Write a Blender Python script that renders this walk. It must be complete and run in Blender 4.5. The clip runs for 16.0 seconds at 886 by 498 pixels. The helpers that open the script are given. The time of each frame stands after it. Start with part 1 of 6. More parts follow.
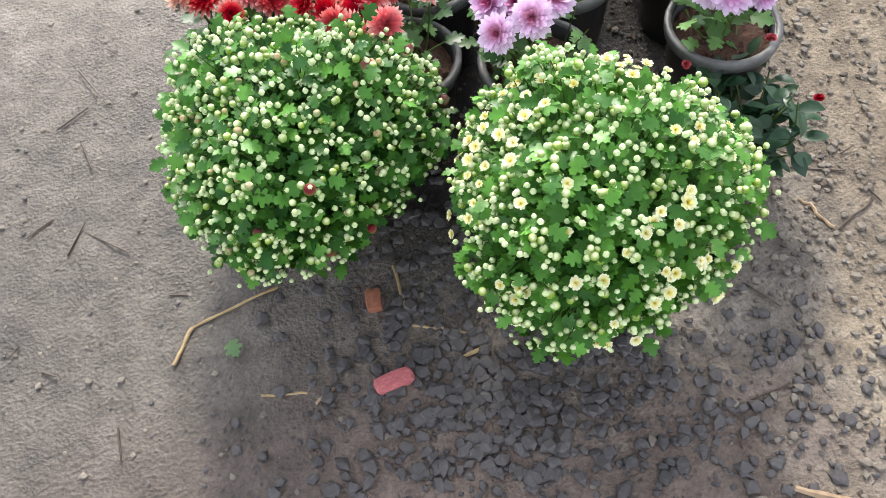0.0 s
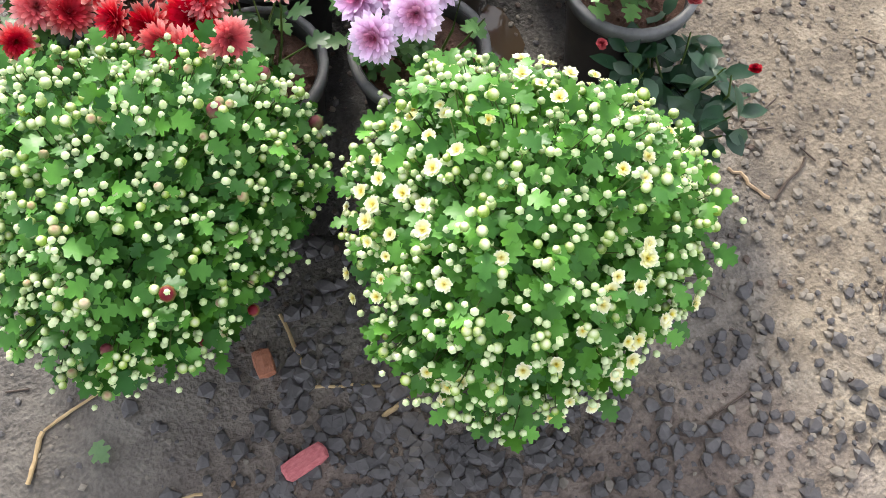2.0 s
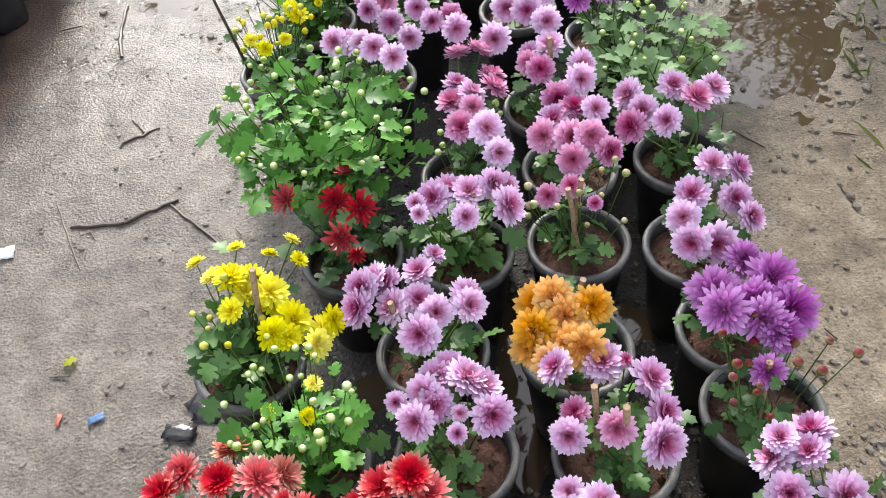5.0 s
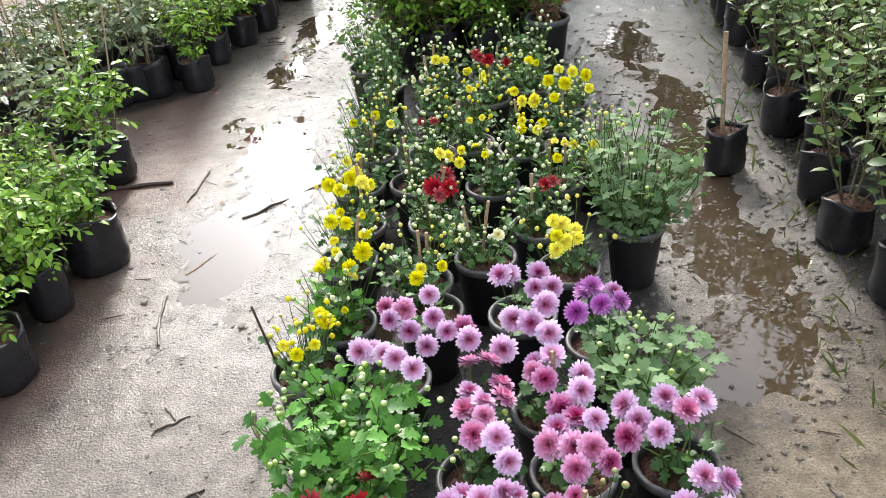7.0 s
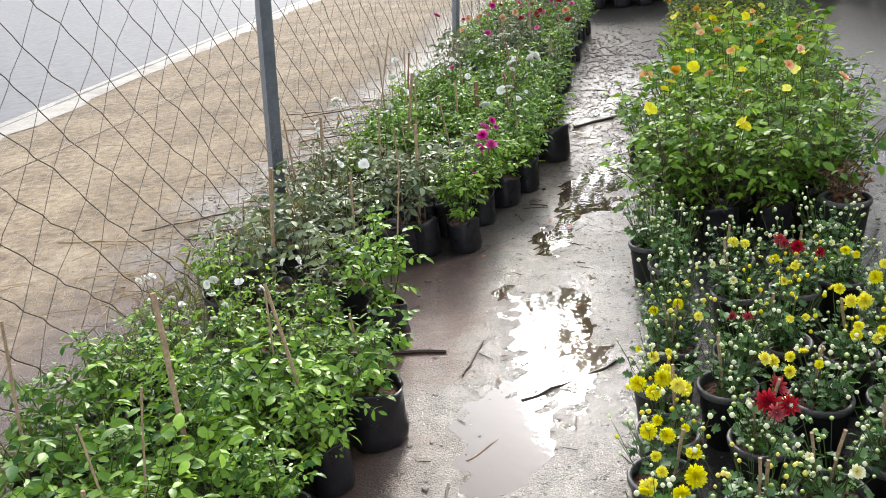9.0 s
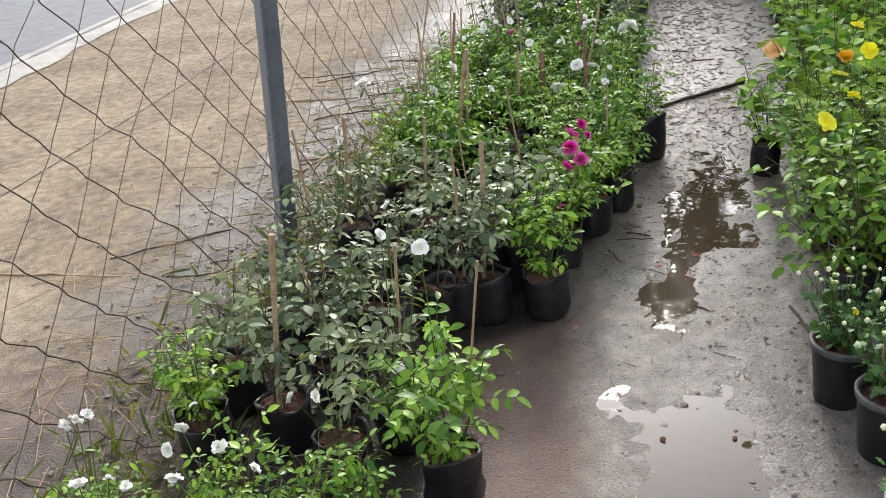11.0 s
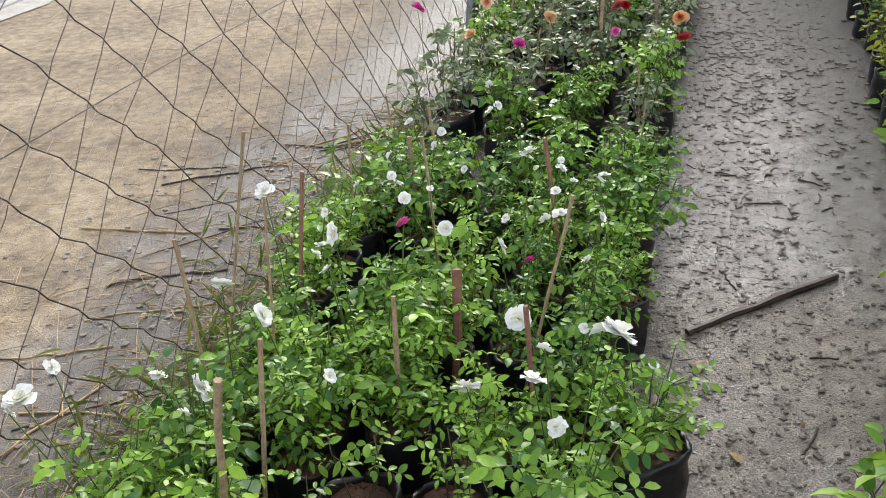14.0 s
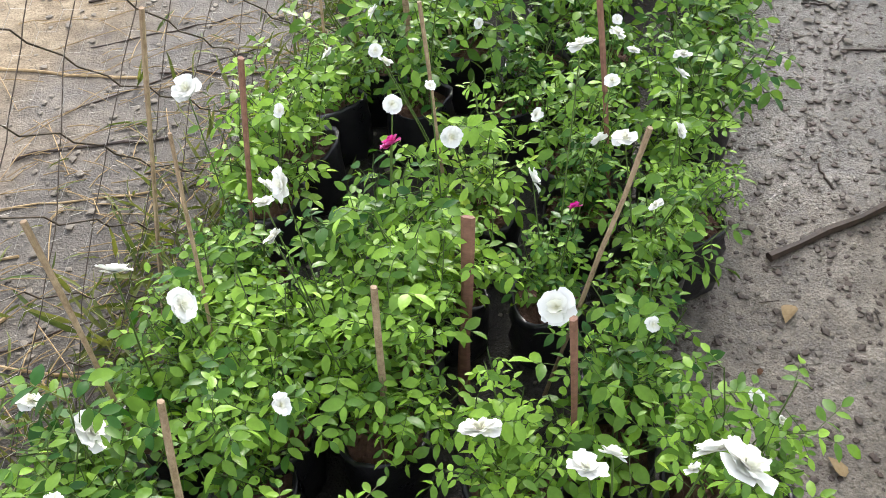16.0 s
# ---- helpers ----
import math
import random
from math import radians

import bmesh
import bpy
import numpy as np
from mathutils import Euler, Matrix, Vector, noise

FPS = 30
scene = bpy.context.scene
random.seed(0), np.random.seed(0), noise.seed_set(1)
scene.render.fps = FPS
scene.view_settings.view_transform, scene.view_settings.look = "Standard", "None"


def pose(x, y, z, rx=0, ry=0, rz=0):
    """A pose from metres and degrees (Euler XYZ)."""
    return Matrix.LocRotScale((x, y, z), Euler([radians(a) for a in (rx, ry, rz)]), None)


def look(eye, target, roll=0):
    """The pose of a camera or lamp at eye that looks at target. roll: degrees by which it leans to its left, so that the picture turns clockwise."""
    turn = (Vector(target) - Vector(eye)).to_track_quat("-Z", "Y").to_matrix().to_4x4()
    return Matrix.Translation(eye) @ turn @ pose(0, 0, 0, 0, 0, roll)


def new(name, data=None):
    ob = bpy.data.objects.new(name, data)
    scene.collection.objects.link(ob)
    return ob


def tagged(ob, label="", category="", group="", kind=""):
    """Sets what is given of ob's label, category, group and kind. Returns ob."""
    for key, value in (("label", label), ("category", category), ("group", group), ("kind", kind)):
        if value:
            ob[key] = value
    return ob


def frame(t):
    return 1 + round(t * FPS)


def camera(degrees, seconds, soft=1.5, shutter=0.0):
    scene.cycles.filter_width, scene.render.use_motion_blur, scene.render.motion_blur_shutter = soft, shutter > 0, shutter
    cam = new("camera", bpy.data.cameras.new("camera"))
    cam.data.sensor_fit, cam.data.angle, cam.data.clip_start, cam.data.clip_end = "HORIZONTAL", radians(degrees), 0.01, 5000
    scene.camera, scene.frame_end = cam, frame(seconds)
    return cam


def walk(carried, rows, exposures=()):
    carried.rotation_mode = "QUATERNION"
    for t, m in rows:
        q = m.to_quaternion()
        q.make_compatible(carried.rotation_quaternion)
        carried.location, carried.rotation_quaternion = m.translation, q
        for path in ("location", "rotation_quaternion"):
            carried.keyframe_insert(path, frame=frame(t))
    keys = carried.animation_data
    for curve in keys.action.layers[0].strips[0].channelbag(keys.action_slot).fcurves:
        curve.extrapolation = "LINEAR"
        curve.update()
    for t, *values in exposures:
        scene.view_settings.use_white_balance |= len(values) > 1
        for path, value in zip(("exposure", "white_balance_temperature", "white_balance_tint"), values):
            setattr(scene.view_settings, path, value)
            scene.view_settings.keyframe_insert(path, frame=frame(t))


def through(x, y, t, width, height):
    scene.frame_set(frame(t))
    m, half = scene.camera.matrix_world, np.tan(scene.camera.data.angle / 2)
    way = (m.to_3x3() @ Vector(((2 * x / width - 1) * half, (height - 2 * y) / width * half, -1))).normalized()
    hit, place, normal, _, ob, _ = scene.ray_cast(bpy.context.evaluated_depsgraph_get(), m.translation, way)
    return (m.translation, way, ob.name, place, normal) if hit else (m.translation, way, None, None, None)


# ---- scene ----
cam = camera(53.1, 16.0, 0.9)
PATH = [
    (0, (0.052, 0.152, 1.237), (0.124, 1.18, -0.477), -7.7),
    (0.5, (0.021, 0.307, 1.218), (0.252, 1.178, -0.568), -3.0),
    (1, (-0.003, 0.377, 1.193), (0.293, 1.118, -0.64), -0.1),
    (1.5, (-0.005, 0.414, 1.178), (0.296, 1.127, -0.666), 0.9),
    (2, (0.081, 0.456, 1.14), (0.369, 1.159, -0.71), 0.9),
    (2.5, (0.148, 0.492, 1.127), (0.215, 1.165, -0.755), -8.2),
    (3, (0.144, 0.535, 1.168), (0.163, 1.366, -0.651), -5.9),
    (3.5, (0.124, 0.575, 1.202), (0.155, 1.494, -0.574), -4.2),
    (4, (0.105, 0.629, 1.243), (0.142, 1.582, -0.515), -4.5),
    (4.5, (0.088, 0.653, 1.292), (0.184, 1.766, -0.367), -4.6),
    (5, (0.112, 0.652, 1.333), (0.26, 2.016, -0.121), -6.4),
    (5.2, (0.117, 0.647, 1.36), (0.28, 2.069, -0.036), -6.6),
    (7.3, (0.08, 0.598, 1.561), (0.321, 2.322, 0.576), -4.7),
    (7.5, (0.063, 0.599, 1.571), (0.308, 2.341, 0.619), -4.8),
    (8, (-0.013, 0.607, 1.6), (0.245, 2.397, 0.747), -4.9),
    (8.5, (-0.109, 0.669, 1.613), (-0.076, 2.552, 0.941), -5.1),
    (8.7, (-0.152, 0.743, 1.617), (-0.285, 2.618, 0.934), -5.8),
    (10.8, (-0.519, 2.083, 1.634), (-0.722, 3.874, 0.768), -6.2),
    (11, (-0.498, 2.247, 1.629), (-0.7, 4.037, 0.758), -6.1),
    (11.5, (-0.452, 2.759, 1.614), (-0.575, 4.53, 0.693), -4.9),
    (12, (-0.369, 3.226, 1.641), (-0.357, 5.0, 0.718), -5.3),
    (12.5, (-0.247, 3.681, 1.686), (-0.436, 5.457, 0.786), -5.3),
    (13, (-0.235, 4.097, 1.683), (-0.42, 5.868, 0.772), -4.7),
    (13.5, (-0.22, 4.504, 1.752), (-0.245, 6.315, 0.904), -4.1),
    (14, (-0.122, 4.869, 1.689), (-0.383, 6.596, 0.714), -3.8),
    (14.5, (-0.087, 5.097, 1.635), (-0.586, 6.663, 0.495), -5.2),
    (15, (-0.151, 5.362, 1.606), (-0.633, 6.894, 0.414), -4.7),
    (15.5, (-0.257, 5.578, 1.608), (-0.592, 6.987, 0.229), -3.9),
    (16, (-0.235, 5.714, 1.603), (-0.483, 7.103, 0.185), -4.1),
]
EXPOSURES = [(0, 2.05), (1.5, 2.15), (2.5, 1.88), (3.5, 1.66), (5, 1.86), (8, 1.98), (9, 1.65), (11, 1.55), (12, 1.72), (13.5, 1.6), (14.5, 1.82), (16, 2.05)]
walk(cam, [(t, look(eye, target, roll)) for t, eye, target, roll in PATH], EXPOSURES)

# ---- world and sun ----
world = bpy.data.worlds.new("hazy_sky")
scene.world = world
world.use_nodes = True
wn, wl = world.node_tree.nodes, world.node_tree.links
sky = wn.new("ShaderNodeTexSky")
sky.sky_type = "NISHITA"
sky.sun_disc = False
sky.sun_elevation, sky.sun_rotation = radians(30), radians(6)
sky.dust_density, sky.air_density = 1.6, 1.0
haze = wn.new("ShaderNodeHueSaturation")
haze.inputs["Saturation"].default_value = 0.25
wl.new(sky.outputs[0], haze.inputs["Color"])
tint = wn.new("ShaderNodeMixRGB")
tint.blend_type = "MULTIPLY"
tint.inputs[0].default_value = 1.0
tint.inputs[2].default_value = (0.985, 0.99, 1.03, 1)
wl.new(haze.outputs[0], tint.inputs[1])
wl.new(tint.outputs[0], wn["Background"].inputs[0])
wn["Background"].inputs[1].default_value = 0.13

sun = new("sun", bpy.data.lights.new("sun", "SUN"))
sun.data.energy, sun.data.angle, sun.data.color = 1.65, radians(11), (1.0, 0.94, 0.84)
sun.matrix_world = look((0.9, 8.6, 5.0), (0, 0, 0))


# ---- materials ----
def nodes_of(name):
    m = bpy.data.materials.new(name)
    m.use_nodes = True
    return m, m.node_tree.nodes, m.node_tree.links


def noise_node(n, l, scale, detail=4.0, rough=0.6, src=None):
    t = n.new("ShaderNodeTexNoise")
    t.inputs["Scale"].default_value = scale
    t.inputs["Detail"].default_value = detail
    t.inputs["Roughness"].default_value = rough
    if src:
        l.new(src, t.inputs["Vector"])
    return t


def ramp_node(n, l, fac, stops):
    r = n.new("ShaderNodeValToRGB")
    el = r.color_ramp.elements
    while len(el) < len(stops):
        el.new(0.5)
    for e, (p, c) in zip(el, stops):
        e.position, e.color = p, (*c, 1) if len(c) == 3 else c
    l.new(fac, r.inputs[0])
    return r


def math_node(n, l, op, a, b):
    m = n.new("ShaderNodeMath")
    m.operation = op
    for i, v in enumerate((a, b)):
        if hasattr(v, "links"):
            l.new(v, m.inputs[i])
        else:
            m.inputs[i].default_value = v
    return m.outputs[0]


def mix_node(n, l, fac, a, b, kind="MIX"):
    m = n.new("ShaderNodeMixRGB")
    m.blend_type = kind
    for i, v in enumerate((fac, a, b)):
        if hasattr(v, "links"):
            l.new(v, m.inputs[i])
        elif i == 0:
            m.inputs[0].default_value = v
        else:
            m.inputs[i].default_value = (*v, 1)
    return m.outputs[0]


def bump_node(n, l, height, strength, distance):
    b = n.new("ShaderNodeBump")
    b.inputs["Strength"].default_value = strength
    b.inputs["Distance"].default_value = distance
    l.new(height, b.inputs["Height"])
    return b.outputs[0]


def plain_mat(name, c1, c2, rough=0.5, scale=40.0, bump=0.3, depth=0.002, metal=0.0, spec=0.5):
    """Two tones mixed by noise at two sizes, with fine relief."""
    m, n, l = nodes_of(name)
    p = n["Principled BSDF"]
    tc = n.new("ShaderNodeTexCoord")
    a = noise_node(n, l, scale, 6, 0.65, tc.outputs["Object"])
    b = noise_node(n, l, scale * 0.13, 3, 0.5, tc.outputs["Object"])
    f = math_node(n, l, "ADD", math_node(n, l, "MULTIPLY", a.outputs["Fac"], 0.55), math_node(n, l, "MULTIPLY", b.outputs["Fac"], 0.45))
    r = ramp_node(n, l, f, [(0.32, c1), (0.68, c2)])
    l.new(r.outputs[0], p.inputs["Base Color"])
    l.new(math_node(n, l, "ADD", math_node(n, l, "MULTIPLY", a.outputs["Fac"], 0.25), rough - 0.12), p.inputs["Roughness"])
    p.inputs["Metallic"].default_value = metal
    p.inputs["Specular IOR Level"].default_value = spec
    if bump:
        l.new(bump_node(n, l, a.outputs["Fac"], bump, depth), p.inputs["Normal"])
    return m


def leaf_mat(name, dark, light, rough=0.42, through=0.3, spot=None, gloss=0.2):
    """Leaves: each leaf has its own tone, veined grain, and lets some light through."""
    m, n, l = nodes_of(name)
    p = n["Principled BSDF"]
    g = n.new("ShaderNodeNewGeometry")
    oi = n.new("ShaderNodeObjectInfo")
    tc = n.new("ShaderNodeTexCoord")
    fine = noise_node(n, l, 90, 4, 0.6, tc.outputs["Object"])
    f = math_node(n, l, "ADD", math_node(n, l, "MULTIPLY", g.outputs["Random Per Island"], 0.65), math_node(n, l, "MULTIPLY", oi.outputs["Random"], 0.35))
    stops = [(0.1, dark), (0.55, tuple((a + b) / 2 for a, b in zip(dark, light))), (0.92, light)]
    if spot:
        stops.append((0.985, spot))
    col = ramp_node(n, l, f, stops).outputs[0]
    col = mix_node(n, l, 0.35, col, ramp_node(n, l, fine.outputs["Fac"], [(0.3, (0.45, 0.45, 0.45)), (0.7, (1, 1, 1))]).outputs[0], "MULTIPLY")
    l.new(col, p.inputs["Base Color"])
    l.new(math_node(n, l, "ADD", math_node(n, l, "MULTIPLY", fine.outputs["Fac"], 0.3), rough - 0.15), p.inputs["Roughness"])
    p.inputs["Specular IOR Level"].default_value = gloss
    l.new(bump_node(n, l, fine.outputs["Fac"], 0.3, 0.001), p.inputs["Normal"])
    t = n.new("ShaderNodeBsdfTranslucent")
    l.new(mix_node(n, l, 1.0, col, (1.5, 1.4, 0.5), "MULTIPLY"), t.inputs["Color"])
    ms = n.new("ShaderNodeMixShader")
    ms.inputs[0].default_value = through
    l.new(p.outputs[0], ms.inputs[1])
    l.new(t.outputs[0], ms.inputs[2])
    l.new(ms.outputs[0], n["Material Output"].inputs["Surface"])
    return m


def petal_mat(name, stops, rough=0.5, through=0.2, vary=0.25):
    """Petals: colour runs from the middle of the bloom to the tips (bloom radius 1)."""
    m, n, l = nodes_of(name)
    p = n["Principled BSDF"]
    tc = n.new("ShaderNodeTexCoord")
    sep = n.new("ShaderNodeSeparateXYZ")
    l.new(tc.outputs["Object"], sep.inputs[0])
    r2 = math_node(n, l, "ADD", math_node(n, l, "MULTIPLY", sep.outputs[0], sep.outputs[0]), math_node(n, l, "MULTIPLY", sep.outputs[1], sep.outputs[1]))
    rad = math_node(n, l, "POWER", r2, 0.5)
    grain = noise_node(n, l, 9, 3, 0.6, tc.outputs["Object"])
    g = n.new("ShaderNodeNewGeometry")
    oi = n.new("ShaderNodeObjectInfo")
    f = math_node(n, l, "ADD", rad, math_node(n, l, "MULTIPLY", math_node(n, l, "SUBTRACT", grain.outputs["Fac"], 0.5), 0.35))
    col = ramp_node(n, l, f, stops).outputs[0]
    tone = math_node(n, l, "ADD", math_node(n, l, "MULTIPLY", g.outputs["Random Per Island"], vary), math_node(n, l, "MULTIPLY", oi.outputs["Random"], vary))
    hs = n.new("ShaderNodeHueSaturation")
    l.new(math_node(n, l, "SUBTRACT", 1.0 + vary * 0.6, tone), hs.inputs["Value"])
    l.new(math_node(n, l, "ADD", 0.85, math_node(n, l, "MULTIPLY", oi.outputs["Random"], 0.3)), hs.inputs["Saturation"])
    l.new(col, hs.inputs["Color"])
    l.new(hs.outputs[0], p.inputs["Base Color"])
    p.inputs["Roughness"].default_value = rough
    p.inputs["Specular IOR Level"].default_value = 0.3
    t = n.new("ShaderNodeBsdfTranslucent")
    l.new(hs.outputs[0], t.inputs["Color"])
    ms = n.new("ShaderNodeMixShader")
    ms.inputs[0].default_value = through
    l.new(p.outputs[0], ms.inputs[1])
    l.new(t.outputs[0], ms.inputs[2])
    l.new(ms.outputs[0], n["Material Output"].inputs["Surface"])
    return m


def ground_mat():
    """Wet mud: grey-brown silt, black compost, dry sand and red clay, by the sheet's own soil map. Black also paints
    shade under plants, sand a wet sheen.
    """
    m, n, l = nodes_of("wet_mud")
    p = n["Principled BSDF"]
    tc = n.new("ShaderNodeTexCoord")
    at = n.new("ShaderNodeAttribute")
    at.attribute_name = "soil"
    sep = n.new("ShaderNodeSeparateColor")
    l.new(at.outputs["Color"], sep.inputs[0])
    big = noise_node(n, l, 1.6, 4, 0.6, tc.outputs["Object"])
    mid = noise_node(n, l, 14, 5, 0.65, tc.outputs["Object"])
    fine = noise_node(n, l, 130, 4, 0.7, tc.outputs["Object"])
    grit = n.new("ShaderNodeTexVoronoi")
    grit.inputs["Scale"].default_value = 160
    l.new(tc.outputs["Object"], grit.inputs["Vector"])
    f = math_node(n, l, "ADD", math_node(n, l, "MULTIPLY", big.outputs["Fac"], 0.4), math_node(n, l, "MULTIPLY", mid.outputs["Fac"], 0.6))
    silt = ramp_node(n, l, f, [(0.34, (0.066, 0.053, 0.043)), (0.5, (0.185, 0.158, 0.13)), (0.66, (0.325, 0.292, 0.25))]).outputs[0]
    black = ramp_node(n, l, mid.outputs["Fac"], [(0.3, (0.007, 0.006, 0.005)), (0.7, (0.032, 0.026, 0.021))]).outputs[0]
    sand = ramp_node(n, l, f, [(0.36, (0.13, 0.098, 0.066)), (0.5, (0.27, 0.21, 0.14)), (0.64, (0.42, 0.345, 0.24))]).outputs[0]
    clay = ramp_node(n, l, f, [(0.3, (0.085, 0.045, 0.033)), (0.7, (0.2, 0.115, 0.082))]).outputs[0]
    c = mix_node(n, l, sep.outputs[2], silt, clay)
    c = mix_node(n, l, sep.outputs[1], c, sand)
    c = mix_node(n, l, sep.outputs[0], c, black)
    c = mix_node(n, l, 0.45, c, ramp_node(n, l, fine.outputs["Fac"], [(0.36, (0.3, 0.29, 0.28)), (0.56, (1, 1, 1)), (0.7, (1.2, 1.2, 1.2))]).outputs[0], "MULTIPLY")
    speck = n.new("ShaderNodeTexVoronoi")
    speck.inputs["Scale"].default_value = 55
    l.new(tc.outputs["Object"], speck.inputs["Vector"])
    c = mix_node(n, l, 0.7, c, ramp_node(n, l, speck.outputs["Distance"], [(0.1, (0.3, 0.28, 0.26)), (0.24, (1, 1, 1))]).outputs[0], "MULTIPLY")
    l.new(c, p.inputs["Base Color"])
    wet = math_node(n, l, "SUBTRACT", math_node(n, l, "ADD", math_node(n, l, "MULTIPLY", mid.outputs["Fac"], 0.55), math_node(n, l, "MULTIPLY", big.outputs["Fac"], 0.35)), 0.12)
    wet = math_node(n, l, "ADD", wet, math_node(n, l, "MULTIPLY", sep.outputs[1], 0.5))
    wet = math_node(n, l, "ADD", wet, math_node(n, l, "MULTIPLY", math_node(n, l, "SUBTRACT", 1.0, at.outputs["Alpha"]), 0.28))
    l.new(wet, p.inputs["Roughness"])
    rough = noise_node(n, l, 42, 5, 0.7, tc.outputs["Object"])
    h = math_node(n, l, "ADD", math_node(n, l, "MULTIPLY", mid.outputs["Fac"], 0.35), math_node(n, l, "MULTIPLY", fine.outputs["Fac"], 0.45))
    h = math_node(n, l, "ADD", h, math_node(n, l, "MULTIPLY", rough.outputs["Fac"], 0.3))
    h = math_node(n, l, "ADD", h, math_node(n, l, "MULTIPLY", grit.outputs["Distance"], 0.2))
    relief = bump_node(n, l, h, 0.65, 0.02)
    l.new(relief, p.inputs["Normal"])
    film = ramp_node(n, l, big.outputs["Fac"], [(0.4, (1, 1, 1)), (0.64, (0.35, 0.35, 0.35))]).outputs[0]
    l.new(math_node(n, l, "MULTIPLY", film, at.outputs["Alpha"]), p.inputs["Coat Weight"])
    p.inputs["Coat Roughness"].default_value = 0.13
    p.inputs["Coat IOR"].default_value = 1.4
    ripple = math_node(n, l, "ADD", math_node(n, l, "MULTIPLY", mid.outputs["Fac"], 0.5), math_node(n, l, "MULTIPLY", rough.outputs["Fac"], 0.5))
    l.new(bump_node(n, l, ripple, 0.7, 0.016), p.inputs["Coat Normal"])
    return m


GROUND = ground_mat()
WATER, wn2, wl2 = nodes_of("muddy_water")
wn2["Principled BSDF"].inputs["Base Color"].default_value = (0.075, 0.052, 0.032, 1)
wn2["Principled BSDF"].inputs["Roughness"].default_value = 0.03
wtc = wn2.new("ShaderNodeTexCoord")
wl2.new(bump_node(wn2, wl2, noise_node(wn2, wl2, 22, 2, 0.4, wtc.outputs["Object"]).outputs["Fac"], 0.08, 0.004), wn2["Principled BSDF"].inputs["Normal"])
ASPHALT = plain_mat("wet_asphalt", (0.10, 0.105, 0.115), (0.19, 0.195, 0.205), 0.7, 60, 0.3, spec=0.25)
CONCRETE = plain_mat("pale_kerb_concrete", (0.2, 0.19, 0.17), (0.42, 0.4, 0.36), 0.8, 25, 0.5, 0.01)
STONE = plain_mat("basalt_chip", (0.028, 0.025, 0.026), (0.105, 0.095, 0.093), 0.5, 60, 0.5)
BRICK = plain_mat("red_brick_bit", (0.36, 0.07, 0.08), (0.6, 0.2, 0.2), 0.8, 60, 0.6)
TERRACOTTA = plain_mat("brown_stone", (0.2, 0.07, 0.035), (0.36, 0.14, 0.075), 0.6, 60, 0.4)
PLASTIC = plain_mat("black_pot_plastic", (0.006, 0.006, 0.007), (0.022, 0.021, 0.021), 0.42, 30, 0.15)
RIM = plain_mat("scuffed_grey_rim", (0.05, 0.05, 0.052), (0.17, 0.168, 0.165), 0.5, 45, 0.25)
POLY = plain_mat("black_polythene", (0.006, 0.006, 0.008), (0.03, 0.028, 0.03), 0.3, 25, 0.4, 0.006)
SOIL = plain_mat("red_brown_soil", (0.045, 0.02, 0.012), (0.17, 0.085, 0.055), 0.85, 90, 1.0, 0.008)
WOOD = plain_mat("bamboo_stake", (0.15, 0.085, 0.045), (0.5, 0.37, 0.23), 0.7, 60, 0.4)
DARKWOOD = plain_mat("dark_wet_stick", (0.022, 0.015, 0.011), (0.1, 0.065, 0.045), 0.5, 60, 0.6)
STEEL = plain_mat("grey_painted_steel", (0.085, 0.095, 0.11), (0.17, 0.185, 0.205), 0.5, 40, 0.2)
WIRE = plain_mat("rusty_wire", (0.035, 0.025, 0.02), (0.13, 0.095, 0.07), 0.5, 80, 0.2, metal=0.4)
GREYWIRE = plain_mat("galvanised_netting", (0.3, 0.28, 0.25), (0.5, 0.47, 0.42), 0.5, 80, 0.1, metal=0.3)
STRAW = plain_mat("dry_straw", (0.22, 0.14, 0.06), (0.5, 0.37, 0.2), 0.8, 60, 0.2)
LITTER = plain_mat("pale_litter", (0.55, 0.56, 0.58), (0.8, 0.8, 0.8), 0.5, 60, 0.2)
BLUE = plain_mat("blue_print", (0.06, 0.14, 0.35), (0.2, 0.35, 0.6), 0.4, 60, 0.2)
REDLIT = plain_mat("red_wrapper", (0.5, 0.08, 0.05), (0.7, 0.2, 0.12), 0.5, 60, 0.2)

STEM = leaf_mat("green_stem", (0.05, 0.09, 0.02), (0.13, 0.19, 0.05), 0.6, 0.0)
BROWNSTEM = plain_mat("brown_stem", (0.05, 0.045, 0.022), (0.15, 0.13, 0.06), 0.7, 60, 0.3)
LEAF_MUM = leaf_mat("mum_leaf", (0.022, 0.08, 0.02), (0.13, 0.28, 0.07), 0.45, 0.22, None, 0.4)
LEAF_BUSH = leaf_mat("bush_leaf", (0.028, 0.115, 0.018), (0.16, 0.42, 0.06), 0.42, 0.24, None, 0.3)
LEAF_PALE = leaf_mat("pale_mum_leaf", (0.10, 0.19, 0.085), (0.26, 0.40, 0.20), 0.6, 0.3)
LEAF_BLUE = leaf_mat("grey_green_leaf", (0.08, 0.16, 0.07), (0.22, 0.34, 0.17), 0.6, 0.28)
LEAF_DARK = leaf_mat("dark_glossy_leaf", (0.01, 0.045, 0.02), (0.045, 0.1, 0.05), 0.35, 0.12, None, 0.4)
LEAF_ROSE = leaf_mat("rose_leaf", (0.028, 0.115, 0.013), (0.34, 0.58, 0.065), 0.4, 0.22, (0.45, 0.56, 0.05), 0.35)
LEAF_DUSTY = leaf_mat("dusty_rose_leaf", (0.04, 0.085, 0.035), (0.34, 0.41, 0.21), 0.5, 0.18, (0.2, 0.1, 0.08), 0.5)
